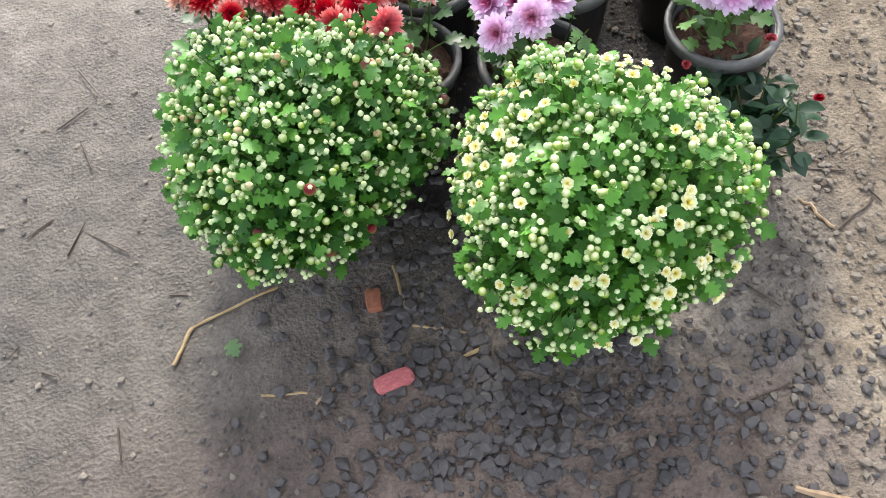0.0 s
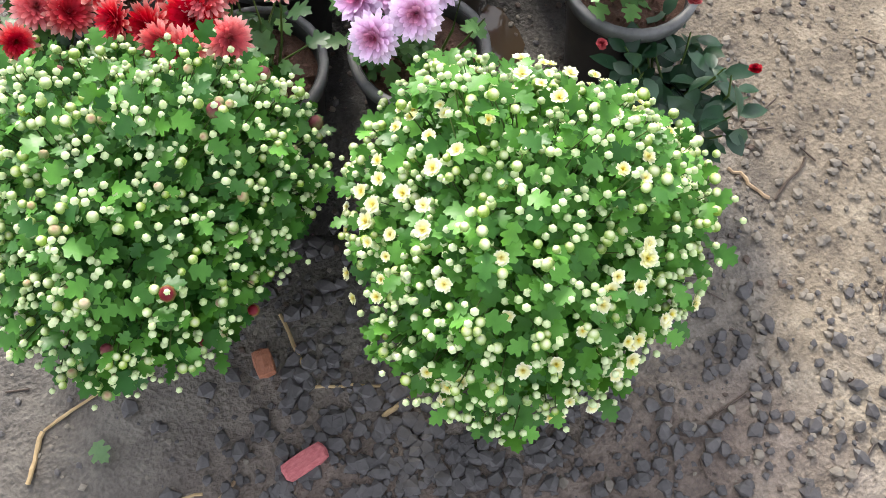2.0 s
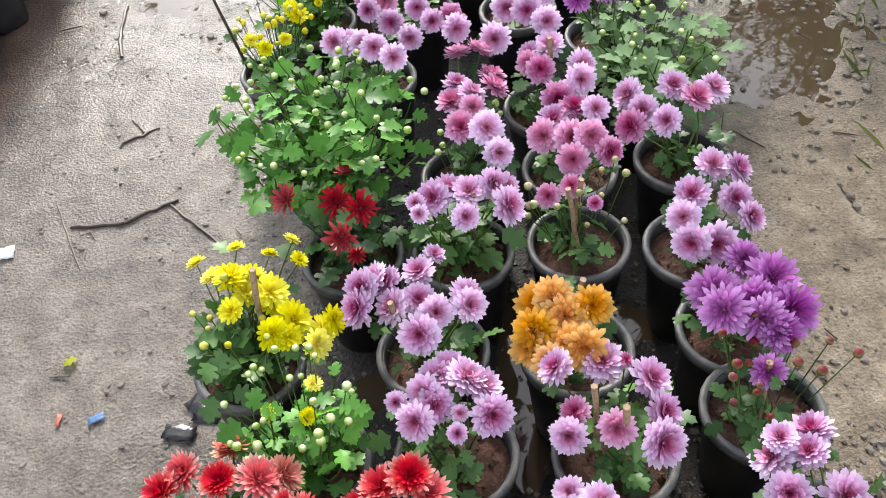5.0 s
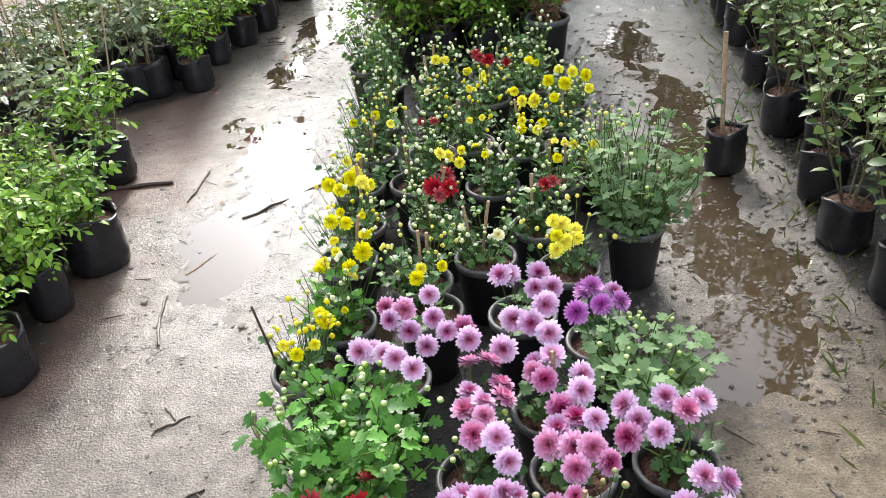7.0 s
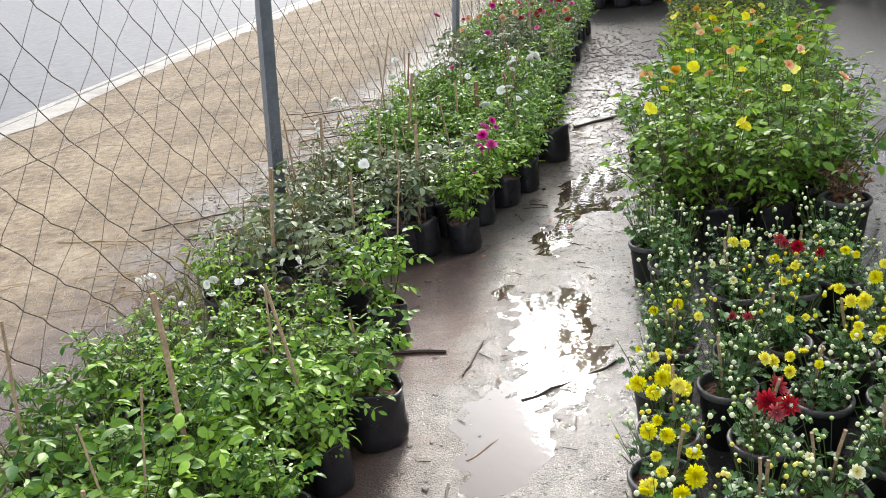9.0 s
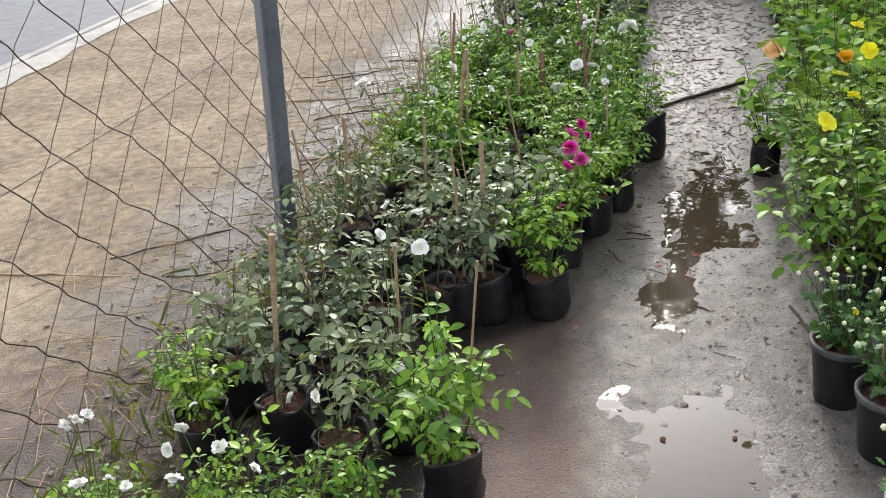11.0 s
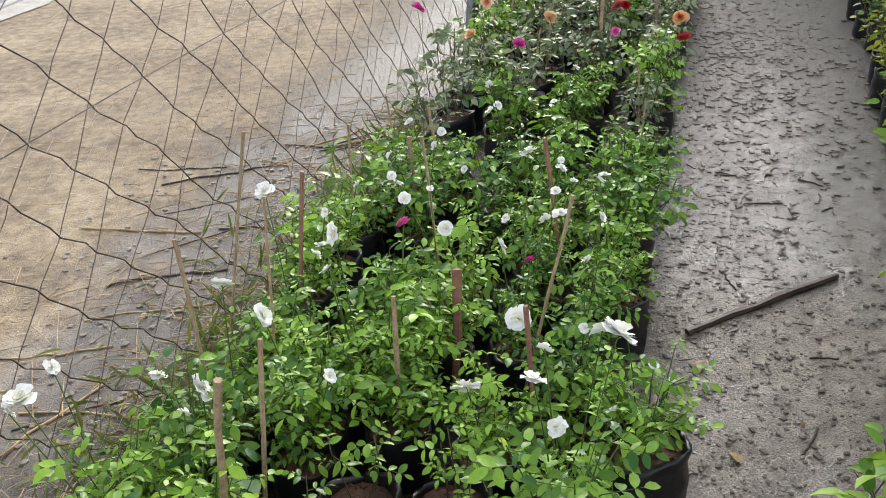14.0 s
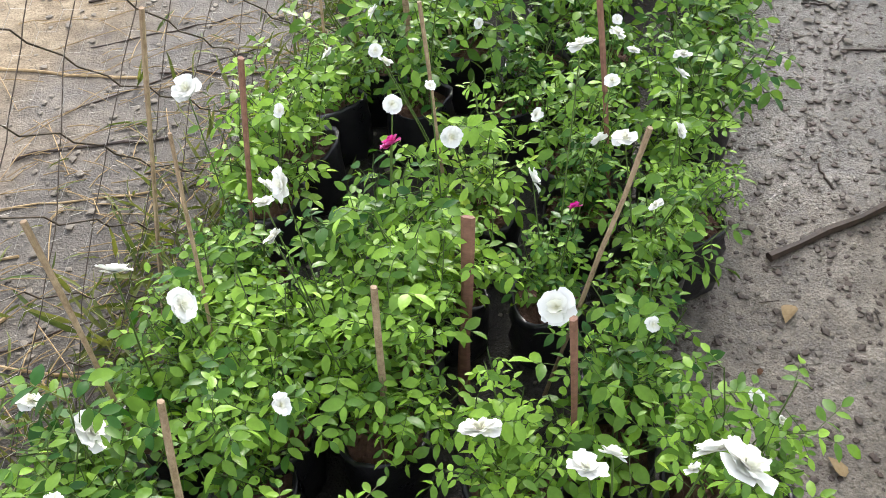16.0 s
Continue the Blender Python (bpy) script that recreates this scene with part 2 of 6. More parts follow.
LEAF_LIME = leaf_mat("hibiscus_leaf", (0.06, 0.2, 0.016), (0.42, 0.61, 0.06), 0.4, 0.3, None, 0.4)
LEAF_YELLOW = leaf_mat("golden_leaf", (0.16, 0.24, 0.02), (0.5, 0.5, 0.05), 0.45, 0.4)
LEAF_TALL = leaf_mat("tall_shrub_leaf", (0.03, 0.09, 0.02), (0.25, 0.36, 0.09), 0.42, 0.22, None, 0.45)
LEAF_FINE = leaf_mat("fine_shrub_leaf", (0.03, 0.13, 0.012), (0.32, 0.53, 0.05), 0.42, 0.25, None, 0.4)
BUDGREEN = plain_mat("pale_green_bud", (0.36, 0.5, 0.16), (0.74, 0.8, 0.5), 0.6, 120, 0.1)
BUDCREAM = plain_mat("cream_bud", (0.5, 0.58, 0.26), (0.82, 0.82, 0.6), 0.6, 120, 0.1)
LEAF_DRY = leaf_mat("withered_leaf", (0.06, 0.035, 0.018), (0.3, 0.13, 0.07), 0.8, 0.1)
GRASS = leaf_mat("weed_grass", (0.07, 0.11, 0.03), (0.24, 0.26, 0.1), 0.6, 0.25)

PINK = petal_mat("lilac_pink_petal", [(0.0, (0.52, 0.06, 0.2)), (0.25, (0.64, 0.22, 0.4)), (0.5, (0.75, 0.42, 0.68)), (0.9, (0.85, 0.69, 0.88))])
ROSEPINK = petal_mat("rose_pink_petal", [(0.0, (0.52, 0.05, 0.16)), (0.5, (0.68, 0.22, 0.42)), (0.95, (0.82, 0.52, 0.74))])
VIOLET = petal_mat("violet_petal", [(0.0, (0.36, 0.05, 0.28)), (0.5, (0.48, 0.12, 0.46)), (0.95, (0.66, 0.34, 0.7))])
RED = petal_mat("brick_red_petal", [(0.0, (0.5, 0.022, 0.04)), (0.4, (0.7, 0.04, 0.07)), (0.7, (0.8, 0.14, 0.15)), (0.97, (0.88, 0.48, 0.43))])
RUST = petal_mat("faded_rust_petal", [(0.0, (0.5, 0.12, 0.06)), (0.5, (0.55, 0.1, 0.07)), (0.95, (0.7, 0.36, 0.22))])
CRIMSON = petal_mat("crimson_petal", [(0.0, (0.22, 0.008, 0.02)), (0.5, (0.4, 0.015, 0.03)), (0.95, (0.5, 0.06, 0.07))])
ORANGE = petal_mat("orange_petal", [(0.0, (0.7, 0.25, 0.02)), (0.5, (0.82, 0.4, 0.06)), (0.95, (0.88, 0.58, 0.2))])
YELLOW = petal_mat("yellow_petal", [(0.0, (0.88, 0.74, 0.012)), (0.5, (0.91, 0.84, 0.016)), (0.95, (0.93, 0.89, 0.05))])
CREAM = petal_mat("cream_petal", [(0.0, (0.85, 0.7, 0.1)), (0.35, (0.88, 0.85, 0.4)), (0.95, (0.9, 0.9, 0.68))], vary=0.1)
WHITE = petal_mat("white_rose_petal", [(0.0, (0.85, 0.84, 0.66)), (0.4, (0.87, 0.87, 0.8)), (0.95, (0.9, 0.9, 0.88))], vary=0.06, through=0.08)
MAGENTA = petal_mat("magenta_petal", [(0.0, (0.55, 0.01, 0.14)), (0.5, (0.78, 0.06, 0.38)), (0.95, (0.87, 0.2, 0.55))])
PEACH = petal_mat("peach_petal", [(0.0, (0.7, 0.15, 0.08)), (0.4, (0.82, 0.42, 0.2)), (0.95, (0.85, 0.6, 0.36))])
BUD = petal_mat("green_white_bud", [(0.0, (0.86, 0.88, 0.66)), (0.45, (0.74, 0.8, 0.42)), (0.8, (0.4, 0.55, 0.14)), (1.0, (0.2, 0.36, 0.06))], 0.5, 0.15, 0.2)
BUDPINK = petal_mat("pink_tipped_bud", [(0.0, (0.55, 0.28, 0.2)), (0.5, (0.6, 0.48, 0.28)), (1.0, (0.2, 0.32, 0.07))], 0.5, 0.15, 0.2)
BUDRED = petal_mat("dark_red_bud", [(0.0, (0.13, 0.008, 0.016)), (0.7, (0.18, 0.02, 0.028)), (1.0, (0.2, 0.2, 0.06))], 0.55, 0.1, 0.2)
BUDYEL = petal_mat("yellow_bud", [(0.0, (0.8, 0.66, 0.03)), (0.7, (0.68, 0.62, 0.05)), (1.0, (0.2, 0.32, 0.06))], 0.55, 0.1, 0.2)


# ---- mesh helpers ----
class Geo:
    """Collects vertices and faces for one mesh."""

    def __init__(self):
        self.v, self.f, self.n = [], [], 0

    def add(self, verts, faces):
        self.v.append(np.asarray(verts, float).reshape(-1, 3))
        self.f.extend([tuple(i + self.n for i in q) for q in faces])
        self.n += len(self.v[-1])

    def tube(self, points, radii, sides=5, cap=True):
        pts = [Vector(p) for p in points]
        vs, fs = [], []
        for i, p in enumerate(pts):
            d = (pts[min(i + 1, len(pts) - 1)] - pts[max(i - 1, 0)]).normalized()
            a = d.cross(Vector((0.31, 0.17, 0.93))).normalized()
            b = d.cross(a)
            for k in range(sides):
                w = 2 * math.pi * k / sides
                vs.append(p + (a * math.cos(w) + b * math.sin(w)) * radii[i])
        for i in range(len(pts) - 1):
            for k in range(sides):
                k2 = (k + 1) % sides
                fs.append((i * sides + k, i * sides + k2, (i + 1) * sides + k2, (i + 1) * sides + k))
        if cap:
            fs.append(tuple(range(sides))[::-1])
            fs.append(tuple((len(pts) - 1) * sides + k for k in range(sides)))
        self.add([tuple(v) for v in vs], fs)

    def mesh(self, name, material, smooth=True):
        me = bpy.data.meshes.new(name)
        me.from_pydata(np.concatenate(self.v).tolist(), [], self.f)
        if smooth:
            me.polygons.foreach_set("use_smooth", [True] * len(me.polygons))
        me.materials.append(material)
        me.update()
        return me


def aim(at, along, up, size, wide=1.0):
    """A template's place: its y runs along, its z towards up."""
    y = np.asarray(along, float)
    y = y / (np.linalg.norm(y) + 1e-9)
    x = np.cross(y, up)
    x = x / (np.linalg.norm(x) + 1e-9)
    z = np.cross(x, y)
    return np.stack([x * size * wide, y * size, z * size], 1), np.asarray(at, float)


def put_on(geo, template, at, along, up, size, wide=1.0):
    a, b = aim(at, along, up, size, wide)
    geo.add(np.asarray(template[0]) @ a.T + b, template[1])


def mirrored(right, mid):
    """A leaf template out of its right half's outline strips between midrib stations."""
    verts = [tuple(p) for p in mid]
    faces = []
    for side in (1, -1):
        for k, strip in enumerate(right):
            ids = []
            for x, y, z in strip:
                p = (x * side, y, z)
                if p not in verts:
                    verts.append(p)
                ids.append(verts.index(p))
            face = [k] + ids + [k + 1]
            faces.append(tuple(face if side > 0 else face[::-1]))
    return verts, faces


OVAL = mirrored([[(0.2, 0.18, 0.035), (0.29, 0.42, 0.05)], [(0.29, 0.42, 0.05), (0.22, 0.74, 0.0)], [(0.22, 0.74, 0.0)]],
                [(0, 0, 0), (0, 0.38, 0.0), (0, 0.72, -0.04), (0, 1.0, -0.14)])
BROAD = mirrored([[(0.22, 0.1, 0.03), (0.31, 0.3, 0.07)], [(0.31, 0.3, 0.07), (0.22, 0.64, 0.02)], [(0.22, 0.64, 0.02), (0.08, 0.88, -0.09)]],
                 [(0, 0, 0), (0, 0.36, -0.01), (0, 0.68, -0.06), (0, 1.0, -0.18)])
LOBED = mirrored([[(0.1, 0.1, 0.01), (0.36, 0.2, 0.05), (0.38, 0.34, 0.04), (0.2, 0.4, 0.02)],
                  [(0.2, 0.4, 0.02), (0.44, 0.56, 0.04), (0.42, 0.7, 0.0), (0.2, 0.7, 0.0)],
                  [(0.2, 0.7, 0.0), (0.22, 0.88, -0.06), (0.1, 0.9, -0.08)]],
                 [(0, 0, 0), (0, 0.36, -0.01), (0, 0.68, -0.03), (0, 1.0, -0.14)])
NARROW = mirrored([[(0.1, 0.3, 0.02)], [(0.1, 0.3, 0.02), (0.07, 0.7, -0.04)], [(0.07, 0.7, -0.04)]],
                  [(0, 0, 0), (0, 0.34, 0.0), (0, 0.7, -0.06), (0, 1.0, -0.2)])


def petal(w0, w1, w2, rise, curl):
    """A spoon-shaped ray petal along y."""
    return [(-w0, 0, 0), (w0, 0, 0), (-w1, 0.5, rise + 0.05), (w1, 0.5, rise + 0.05), (0, 0.5, rise), (-w2, 0.86, rise + curl), (w2, 0.86, rise + curl), (0, 1.0, rise + curl * 1.6)], \
        [(0, 1, 3, 4), (0, 4, 2), (4, 3, 6, 5), (2, 4, 5), (5, 6, 7)]


def bloom_mesh(name, material, layers, shape, seed, droop=0.0):
    """A bloom of radius 1 with its middle at the origin. layers: petals, length, elevation."""
    rng = random.Random(seed)
    g = Geo()
    for count, length, lift in layers:
        turn = rng.random() * 6.3
        for k in range(count):
            a = turn + 2 * math.pi * (k + rng.uniform(-0.25, 0.25)) / count
            e = radians(lift + rng.uniform(-9, 9) - droop * rng.random())
            d = (math.cos(a) * math.cos(e), math.sin(a) * math.cos(e), math.sin(e))
            up = (-math.cos(a) * math.sin(e), -math.sin(a) * math.sin(e), math.cos(e))
            put_on(g, shape, (0.06 * d[0], 0.06 * d[1], 0.0), d, up, length * rng.uniform(0.86, 1.08))
    return g.mesh(name, material)


MUM_LAYERS = [(19, 1.0, -14), (19, 0.99, 4), (18, 0.93, 20), (16, 0.82, 36), (12, 0.64, 53), (8, 0.44, 71)]
RAY = petal(0.05, 0.125, 0.12, 0.02, 0.07)
SLIM = petal(0.045, 0.105, 0.085, 0.03, 0.12)


def mums(key, material, shape=RAY, layers=MUM_LAYERS, n=3, droop=0.0):
    return [bloom_mesh(key, material, layers, shape, key + str(i), droop) for i in range(n)]


BLOOMS = {
    "pink": mums("pink_bloom", PINK),
    "rosepink": mums("rose_pink_bloom", ROSEPINK),
    "violet": mums("violet_bloom", VIOLET, SLIM, droop=14),
    "red": mums("red_bloom", RED, SLIM),
    "rust": mums("rust_bloom", RUST, SLIM),
    "crimson": mums("crimson_bloom", CRIMSON, SLIM, [(13, 1.0, 5), (12, 0.9, 25), (9, 0.7, 50)]),
    "orange": mums("orange_bloom", ORANGE, RAY, droop=20),
    "yellow": mums("yellow_bloom", YELLOW, RAY, [(18, 1.0, -8), (18, 0.97, 10), (16, 0.86, 28), (12, 0.66, 48), (8, 0.42, 68)]),
    "cream": mums("cream_bloom", CREAM, petal(0.08, 0.2, 0.2, 0.02, 0.04), [(14, 1.0, 15), (12, 0.8, 32), (9, 0.5, 55), (6, 0.3, 75)]),
}


def rose_bloom(name, material, seed, layers, cup, broad=1.0, ragged=10):
    """Ruffled broad petals round a closed heart."""
    rng = random.Random(seed)
    g = Geo()
    for count, length, lift in layers:
        turn = rng.random() * 6.3
        for k in range(count):
            a = turn + 2 * math.pi * (k + rng.uniform(-0.2, 0.2)) / count
            e = radians(lift + rng.uniform(-1, 1) * ragged)
            d = np.array((math.cos(a) * math.cos(e), math.sin(a) * math.cos(e), math.sin(e)))
            up = np.array((-math.cos(a) * math.sin(e), -math.sin(a) * math.sin(e), math.cos(e)))
            w = rng.uniform(0.42, 0.58) * broad
            vs, fs = [], []
            for i, (t, ww) in enumerate(((0.0, 0.25), (0.4, 0.85), (0.75, 1.0), (1.0, 0.7))):
                for j in range(5):
                    s = (j - 2) / 2
                    vs.append((s * ww * w, t + 0.05 * rng.uniform(-1, 1) * (i > 2) - 0.12 * abs(s) * (i > 2), cup * t * t + 0.16 * s * s * ww + rng.uniform(-0.003, 0.003) * ragged * (i > 1)))
            for i in range(3):
                for j in range(4):
                    fs.append((i * 5 + j, i * 5 + j + 1, i * 5 + j + 6, i * 5 + j + 5))
            put_on(g, (vs, fs), (0, 0, 0), d, up, length * rng.uniform(1 - 0.016 * ragged, 1.08))
    return g.mesh(name, material)


ROSE_LAYERS = [(7, 1.0, -4), (7, 0.95, 14), (6, 0.82, 34), (5, 0.62, 56), (4, 0.42, 76)]
HIB_LAYERS = [(5, 1.0, 22)]
for key, material, layers, cup in (("white", WHITE, [(5, 1.0, -2), (5, 0.92, 16), (4, 0.66, 42), (3, 0.4, 70)], 0.02), ("magenta", MAGENTA, ROSE_LAYERS, 0.12), ("redrose", CRIMSON, ROSE_LAYERS, 0.15),
                                   ("peachrose", PEACH, ROSE_LAYERS, 0.12), ("hib_yellow", YELLOW, HIB_LAYERS, -0.15), ("hib_peach", PEACH, HIB_LAYERS, -0.15),
                                   ("hib_orange", ORANGE, HIB_LAYERS, -0.1)):
    BLOOMS[key] = [rose_bloom(key + "_bloom", material, key + str(i), layers, cup, 1.15 if key == "white" else 1.0, 22 if key == "white" else 14) for i in range(4)]


def bud_mesh(name, material):
    """A closed button bud of radius 1 in its green cup."""
    prof = [(0.3, -1.0), (0.85, -0.55), (1.0, 0.0), (0.8, 0.5), (0.35, 0.78)]
    vs = [(r * math.cos(2 * math.pi * k / 8 + 0.2 * i), r * math.sin(2 * math.pi * k / 8 + 0.2 * i), z) for i, (r, z) in enumerate(prof) for k in range(8)]
    fs = [(i * 8 + k, i * 8 + (k + 1) % 8, i * 8 + 8 + (k + 1) % 8, i * 8 + 8 + k) for i in range(4) for k in range(8)]
    fs.append(tuple(32 + k for k in range(8)))
    g = Geo()
    g.add(vs, fs)
    return g.mesh(name, material)


prof = [(0.5, -0.9), (1.0, -0.1), (0.6, 0.7)]
BUD_TEMPLATE = ([(r * math.cos(k * math.pi / 3), r * math.sin(k * math.pi / 3), z) for r, z in prof for k in range(6)],
                [(i * 6 + k, i * 6 + (k + 1) % 6, i * 6 + 6 + (k + 1) % 6, i * 6 + 6 + k) for i in range(2) for k in range(6)] + [tuple(12 + k for k in range(6))])
BUDS = {"green": bud_mesh("bud", BUD), "pink": bud_mesh("pink_bud", BUDPINK), "red": bud_mesh("red_bud", BUDRED), "yellow": bud_mesh("yellow_bud", BUDYEL)}


# ---- things and parts ----
def thing(name, x, y, z=0.0, turn=0.0, label="", category="", group="", kind=""):
    ob = new(name)
    ob.empty_display_size = 0.05
    ob.matrix_basis = pose(x, y, z, 0, 0, turn)
    return tagged(ob, label, category, group, kind)


def part(name, me, parent, m=None, label=""):
    ob = new(name, me)
    if name in ("foliage", "stem", "bud_mass", "soil"):
        ob["kind"] = "stuff"
    ob.parent = parent
    if m is not None:
        ob.matrix_basis = m
    return tagged(ob, label)


def lathe(profile, segments, wobble=0.0, seed=0):
    rng = random.Random(seed)
    vs = []
    for i, (r, z) in enumerate(profile):
        for k in range(segments):
            a = 2 * math.pi * k / segments
            rr = r * (1 + wobble * rng.uniform(-1, 1))
            vs.append((rr * math.cos(a), rr * math.sin(a), z + wobble * 0.1 * rng.uniform(-1, 1) * (i > 0)))
    fs = [(i * segments + k, i * segments + (k + 1) % segments, (i + 1) * segments + (k + 1) % segments, (i + 1) * segments + k)
          for i in range(len(profile) - 1) for k in range(segments)]
    return vs, fs


def soil_mesh(name, radius, seed):
    rng = random.Random(seed)
    vs, fs = [(0, 0, 0.012)], []
    for i in range(1, 6):
        for k in range(18):
            r = radius * i / 5
            vs.append((r * math.cos(k * math.pi / 9), r * math.sin(k * math.pi / 9), 0.012 * (1 - (i / 5) ** 2) + rng.uniform(-0.004, 0.004) * (i < 5)))
    for k in range(18):
        fs.append((0, 1 + k, 1 + (k + 1) % 18))
        for i in range(4):
            fs.append((1 + i * 18 + k, 1 + (i + 1) * 18 + k, 1 + (i + 1) * 18 + (k + 1) % 18, 1 + i * 18 + (k + 1) % 18))
    g = Geo()
    g.add(vs, fs)
    for _ in range(26):
        a, r, s = rng.random() * 6.3, radius * 0.9 * math.sqrt(rng.random()), rng.uniform(0.003, 0.008)
        put_on(g, ([(-1, -1, -1), (1, -1, -1), (1, 1, -1), (-1, 1, -1), (0, 0, 0.9)], [(0, 1, 4), (1, 2, 4), (2, 3, 4), (3, 0, 4)]),
               (r * math.cos(a), r * math.sin(a), 0.008), (rng.uniform(-1, 1), rng.uniform(-1, 1), rng.uniform(-0.4, 0.4)), (0, 0, 1), s)
    return g.mesh(name, SOIL, False)


def one_mesh(name, tv, material, smooth=True):
    g = Geo()
    g.add(*tv)
    return g.mesh(name, material, smooth)


POT_H, POT_R = 0.205, 0.089
POT_BODY = one_mesh("pot_body", lathe([(0.001, 0.004), (0.062, 0.0), (0.065, 0.006), (0.083, POT_H - 0.024), (0.083, POT_H - 0.004), (0.078, POT_H - 0.004), (0.074, POT_H - 0.05)], 28), PLASTIC)
POT_RIM = one_mesh("pot_rim", lathe([(0.084, POT_H - 0.022), (0.0895, POT_H - 0.02), (0.0915, POT_H - 0.003), (0.089, POT_H), (0.081, POT_H), (0.079, POT_H - 0.012)], 28), RIM)
POT_SOIL = [soil_mesh("potting_soil", 0.079, i) for i in range(3)]


def bag_mesh(name, seed):
    """A crumpled polythene grow bag with a rolled top edge."""
    rng = random.Random(seed)
    seg, vs, fs = 22, [], []
    prof = [(0.001, 0.004), (0.058, 0.0), (0.066, 0.012), (0.069, 0.045), (0.067, 0.08), (0.069, 0.115), (0.066, 0.145), (0.0695, 0.172), (0.066, 0.178), (0.062, 0.168), (0.06, 0.14)]
    lump = [[rng.uniform(-1, 1) for _ in range(seg)] for _ in prof]
    for i, (r, z) in enumerate(prof):
        for k in range(seg):
            a = 2 * math.pi * k / seg
            w = 1 + (0.05 * lump[i][k] + 0.03 * math.sin(3 * a + seed) + 0.035 * lump[i // 2][(k + 1) % seg]) * (i > 0)
            tall = 1 + 0.08 * math.sin(2 * a + seed * 1.7) * (i > 5)
            vs.append((r * w * math.cos(a), r * w * math.sin(a), z * tall))
    fs = [(i * seg + k, i * seg + (k + 1) % seg, (i + 1) * seg + (k + 1) % seg, (i + 1) * seg + k) for i in range(len(prof) - 1) for k in range(seg)]
    return one_mesh(name, (vs, fs), POLY)


BAGS = [bag_mesh("grow_bag", i) for i in range(5)]
BAG_SOIL = [soil_mesh("bag_soil", 0.061, 10 + i) for i in range(3)]


def stake_mesh(name, length, r, seed, material=WOOD):
    rng = random.Random(seed)
    g = Geo()
    pts = [(rng.uniform(-0.004, 0.004) * (i > 0), rng.uniform(-0.004, 0.004) * (i > 0), length * i / 5) for i in range(6)]
    g.tube(pts, [r * rng.uniform(0.85, 1.1) for _ in pts], 6)
    return g.mesh(name, material, False)


STAKES = [stake_mesh("stake", 1.0, 0.011, i) for i in range(3)]
REDSTAKE = stake_mesh("red_stake", 1.0, 0.011, 7, plain_mat("reddish_wood", (0.13, 0.055, 0.035), (0.34, 0.17, 0.11), 0.7, 60, 0.4))


def stake(parent, x, y, z, length, lean_x=0.0, lean_y=0.0, thick=1.0, seed=0, label="thin split-bamboo stake"):
    m = pose(x, y, z, lean_x, lean_y, seed * 77) @ Matrix.Diagonal((0.42 * thick, 0.42 * thick, length, 1))
    return part("stake", STAKES[seed % 3], parent, m, label)


def leaf_stem(g, stems, rng, base, tip, leaf, size, count, bend=0.02, r=0.0022, start=0.15, droop=0.25, compound=0):
    """One stem from base to tip, with leaves set alternately along it."""
    base, tip = np.asarray(base, float), np.asarray(tip, float)
    side = np.array((rng.uniform(-1, 1), rng.uniform(-1, 1), 0)) * bend
    line = [base + (tip - base) * t + side * math.sin(math.pi * t) for t in (0, 0.35, 0.7, 1)]
    stems.tube([tuple(p) for p in line], [r, r * 0.9, r * 0.7, r * 0.5], 4, False)
    a = rng.random() * 6.3
    for k in range(count):
        t = start + (1 - start) * (k + rng.uniform(0.1, 0.9)) / count
        p = base + (tip - base) * t + side * math.sin(math.pi * t)
        a += 2.4 + rng.uniform(-0.5, 0.5)
        e = rng.uniform(-0.15, 0.75) - droop * (1 - t)
        d = np.array((math.cos(a) * math.cos(e), math.sin(a) * math.cos(e), math.sin(e)))
        s = size * rng.uniform(0.65, 1.2)
        if not compound:
            q = p + d * s * 0.3
            put_on(g, leaf, q, d + np.array((0, 0, rng.uniform(-0.45, 0.15))), (rng.uniform(-0.8, 0.8), rng.uniform(-0.8, 0.8), 1), s, rng.uniform(0.8, 1.1))
        else:
            x = np.cross(d, (0, 0, 1))
            x = x / (np.linalg.norm(x) + 1e-9)
            axis = d + np.array((0, 0, -0.2))
            stems.tube([tuple(p), tuple(p + axis * s * 1.9)], [r * 0.45, r * 0.3], 3, False)
            spots = [(2.0, 0.0)] + [(1.9 - 0.75 * (j // 2 + 1) + 0.35, (1 if j % 2 else -1)) for j in range(compound - 1)]
            for far, sd in spots:
                q = p + axis * s * far * 0.95
                dd = axis * (1.0 if sd == 0 else 0.45) + x * sd + np.array((0, 0, rng.uniform(-0.7, 0.2)))
                put_on(g, leaf, q, dd, (rng.uniform(-0.9, 0.9), rng.uniform(-0.9, 0.9), 1), s * rng.uniform(0.75, 1.2), rng.uniform(0.95, 1.2) if size > 0.05 else rng.uniform(0.7, 0.98))


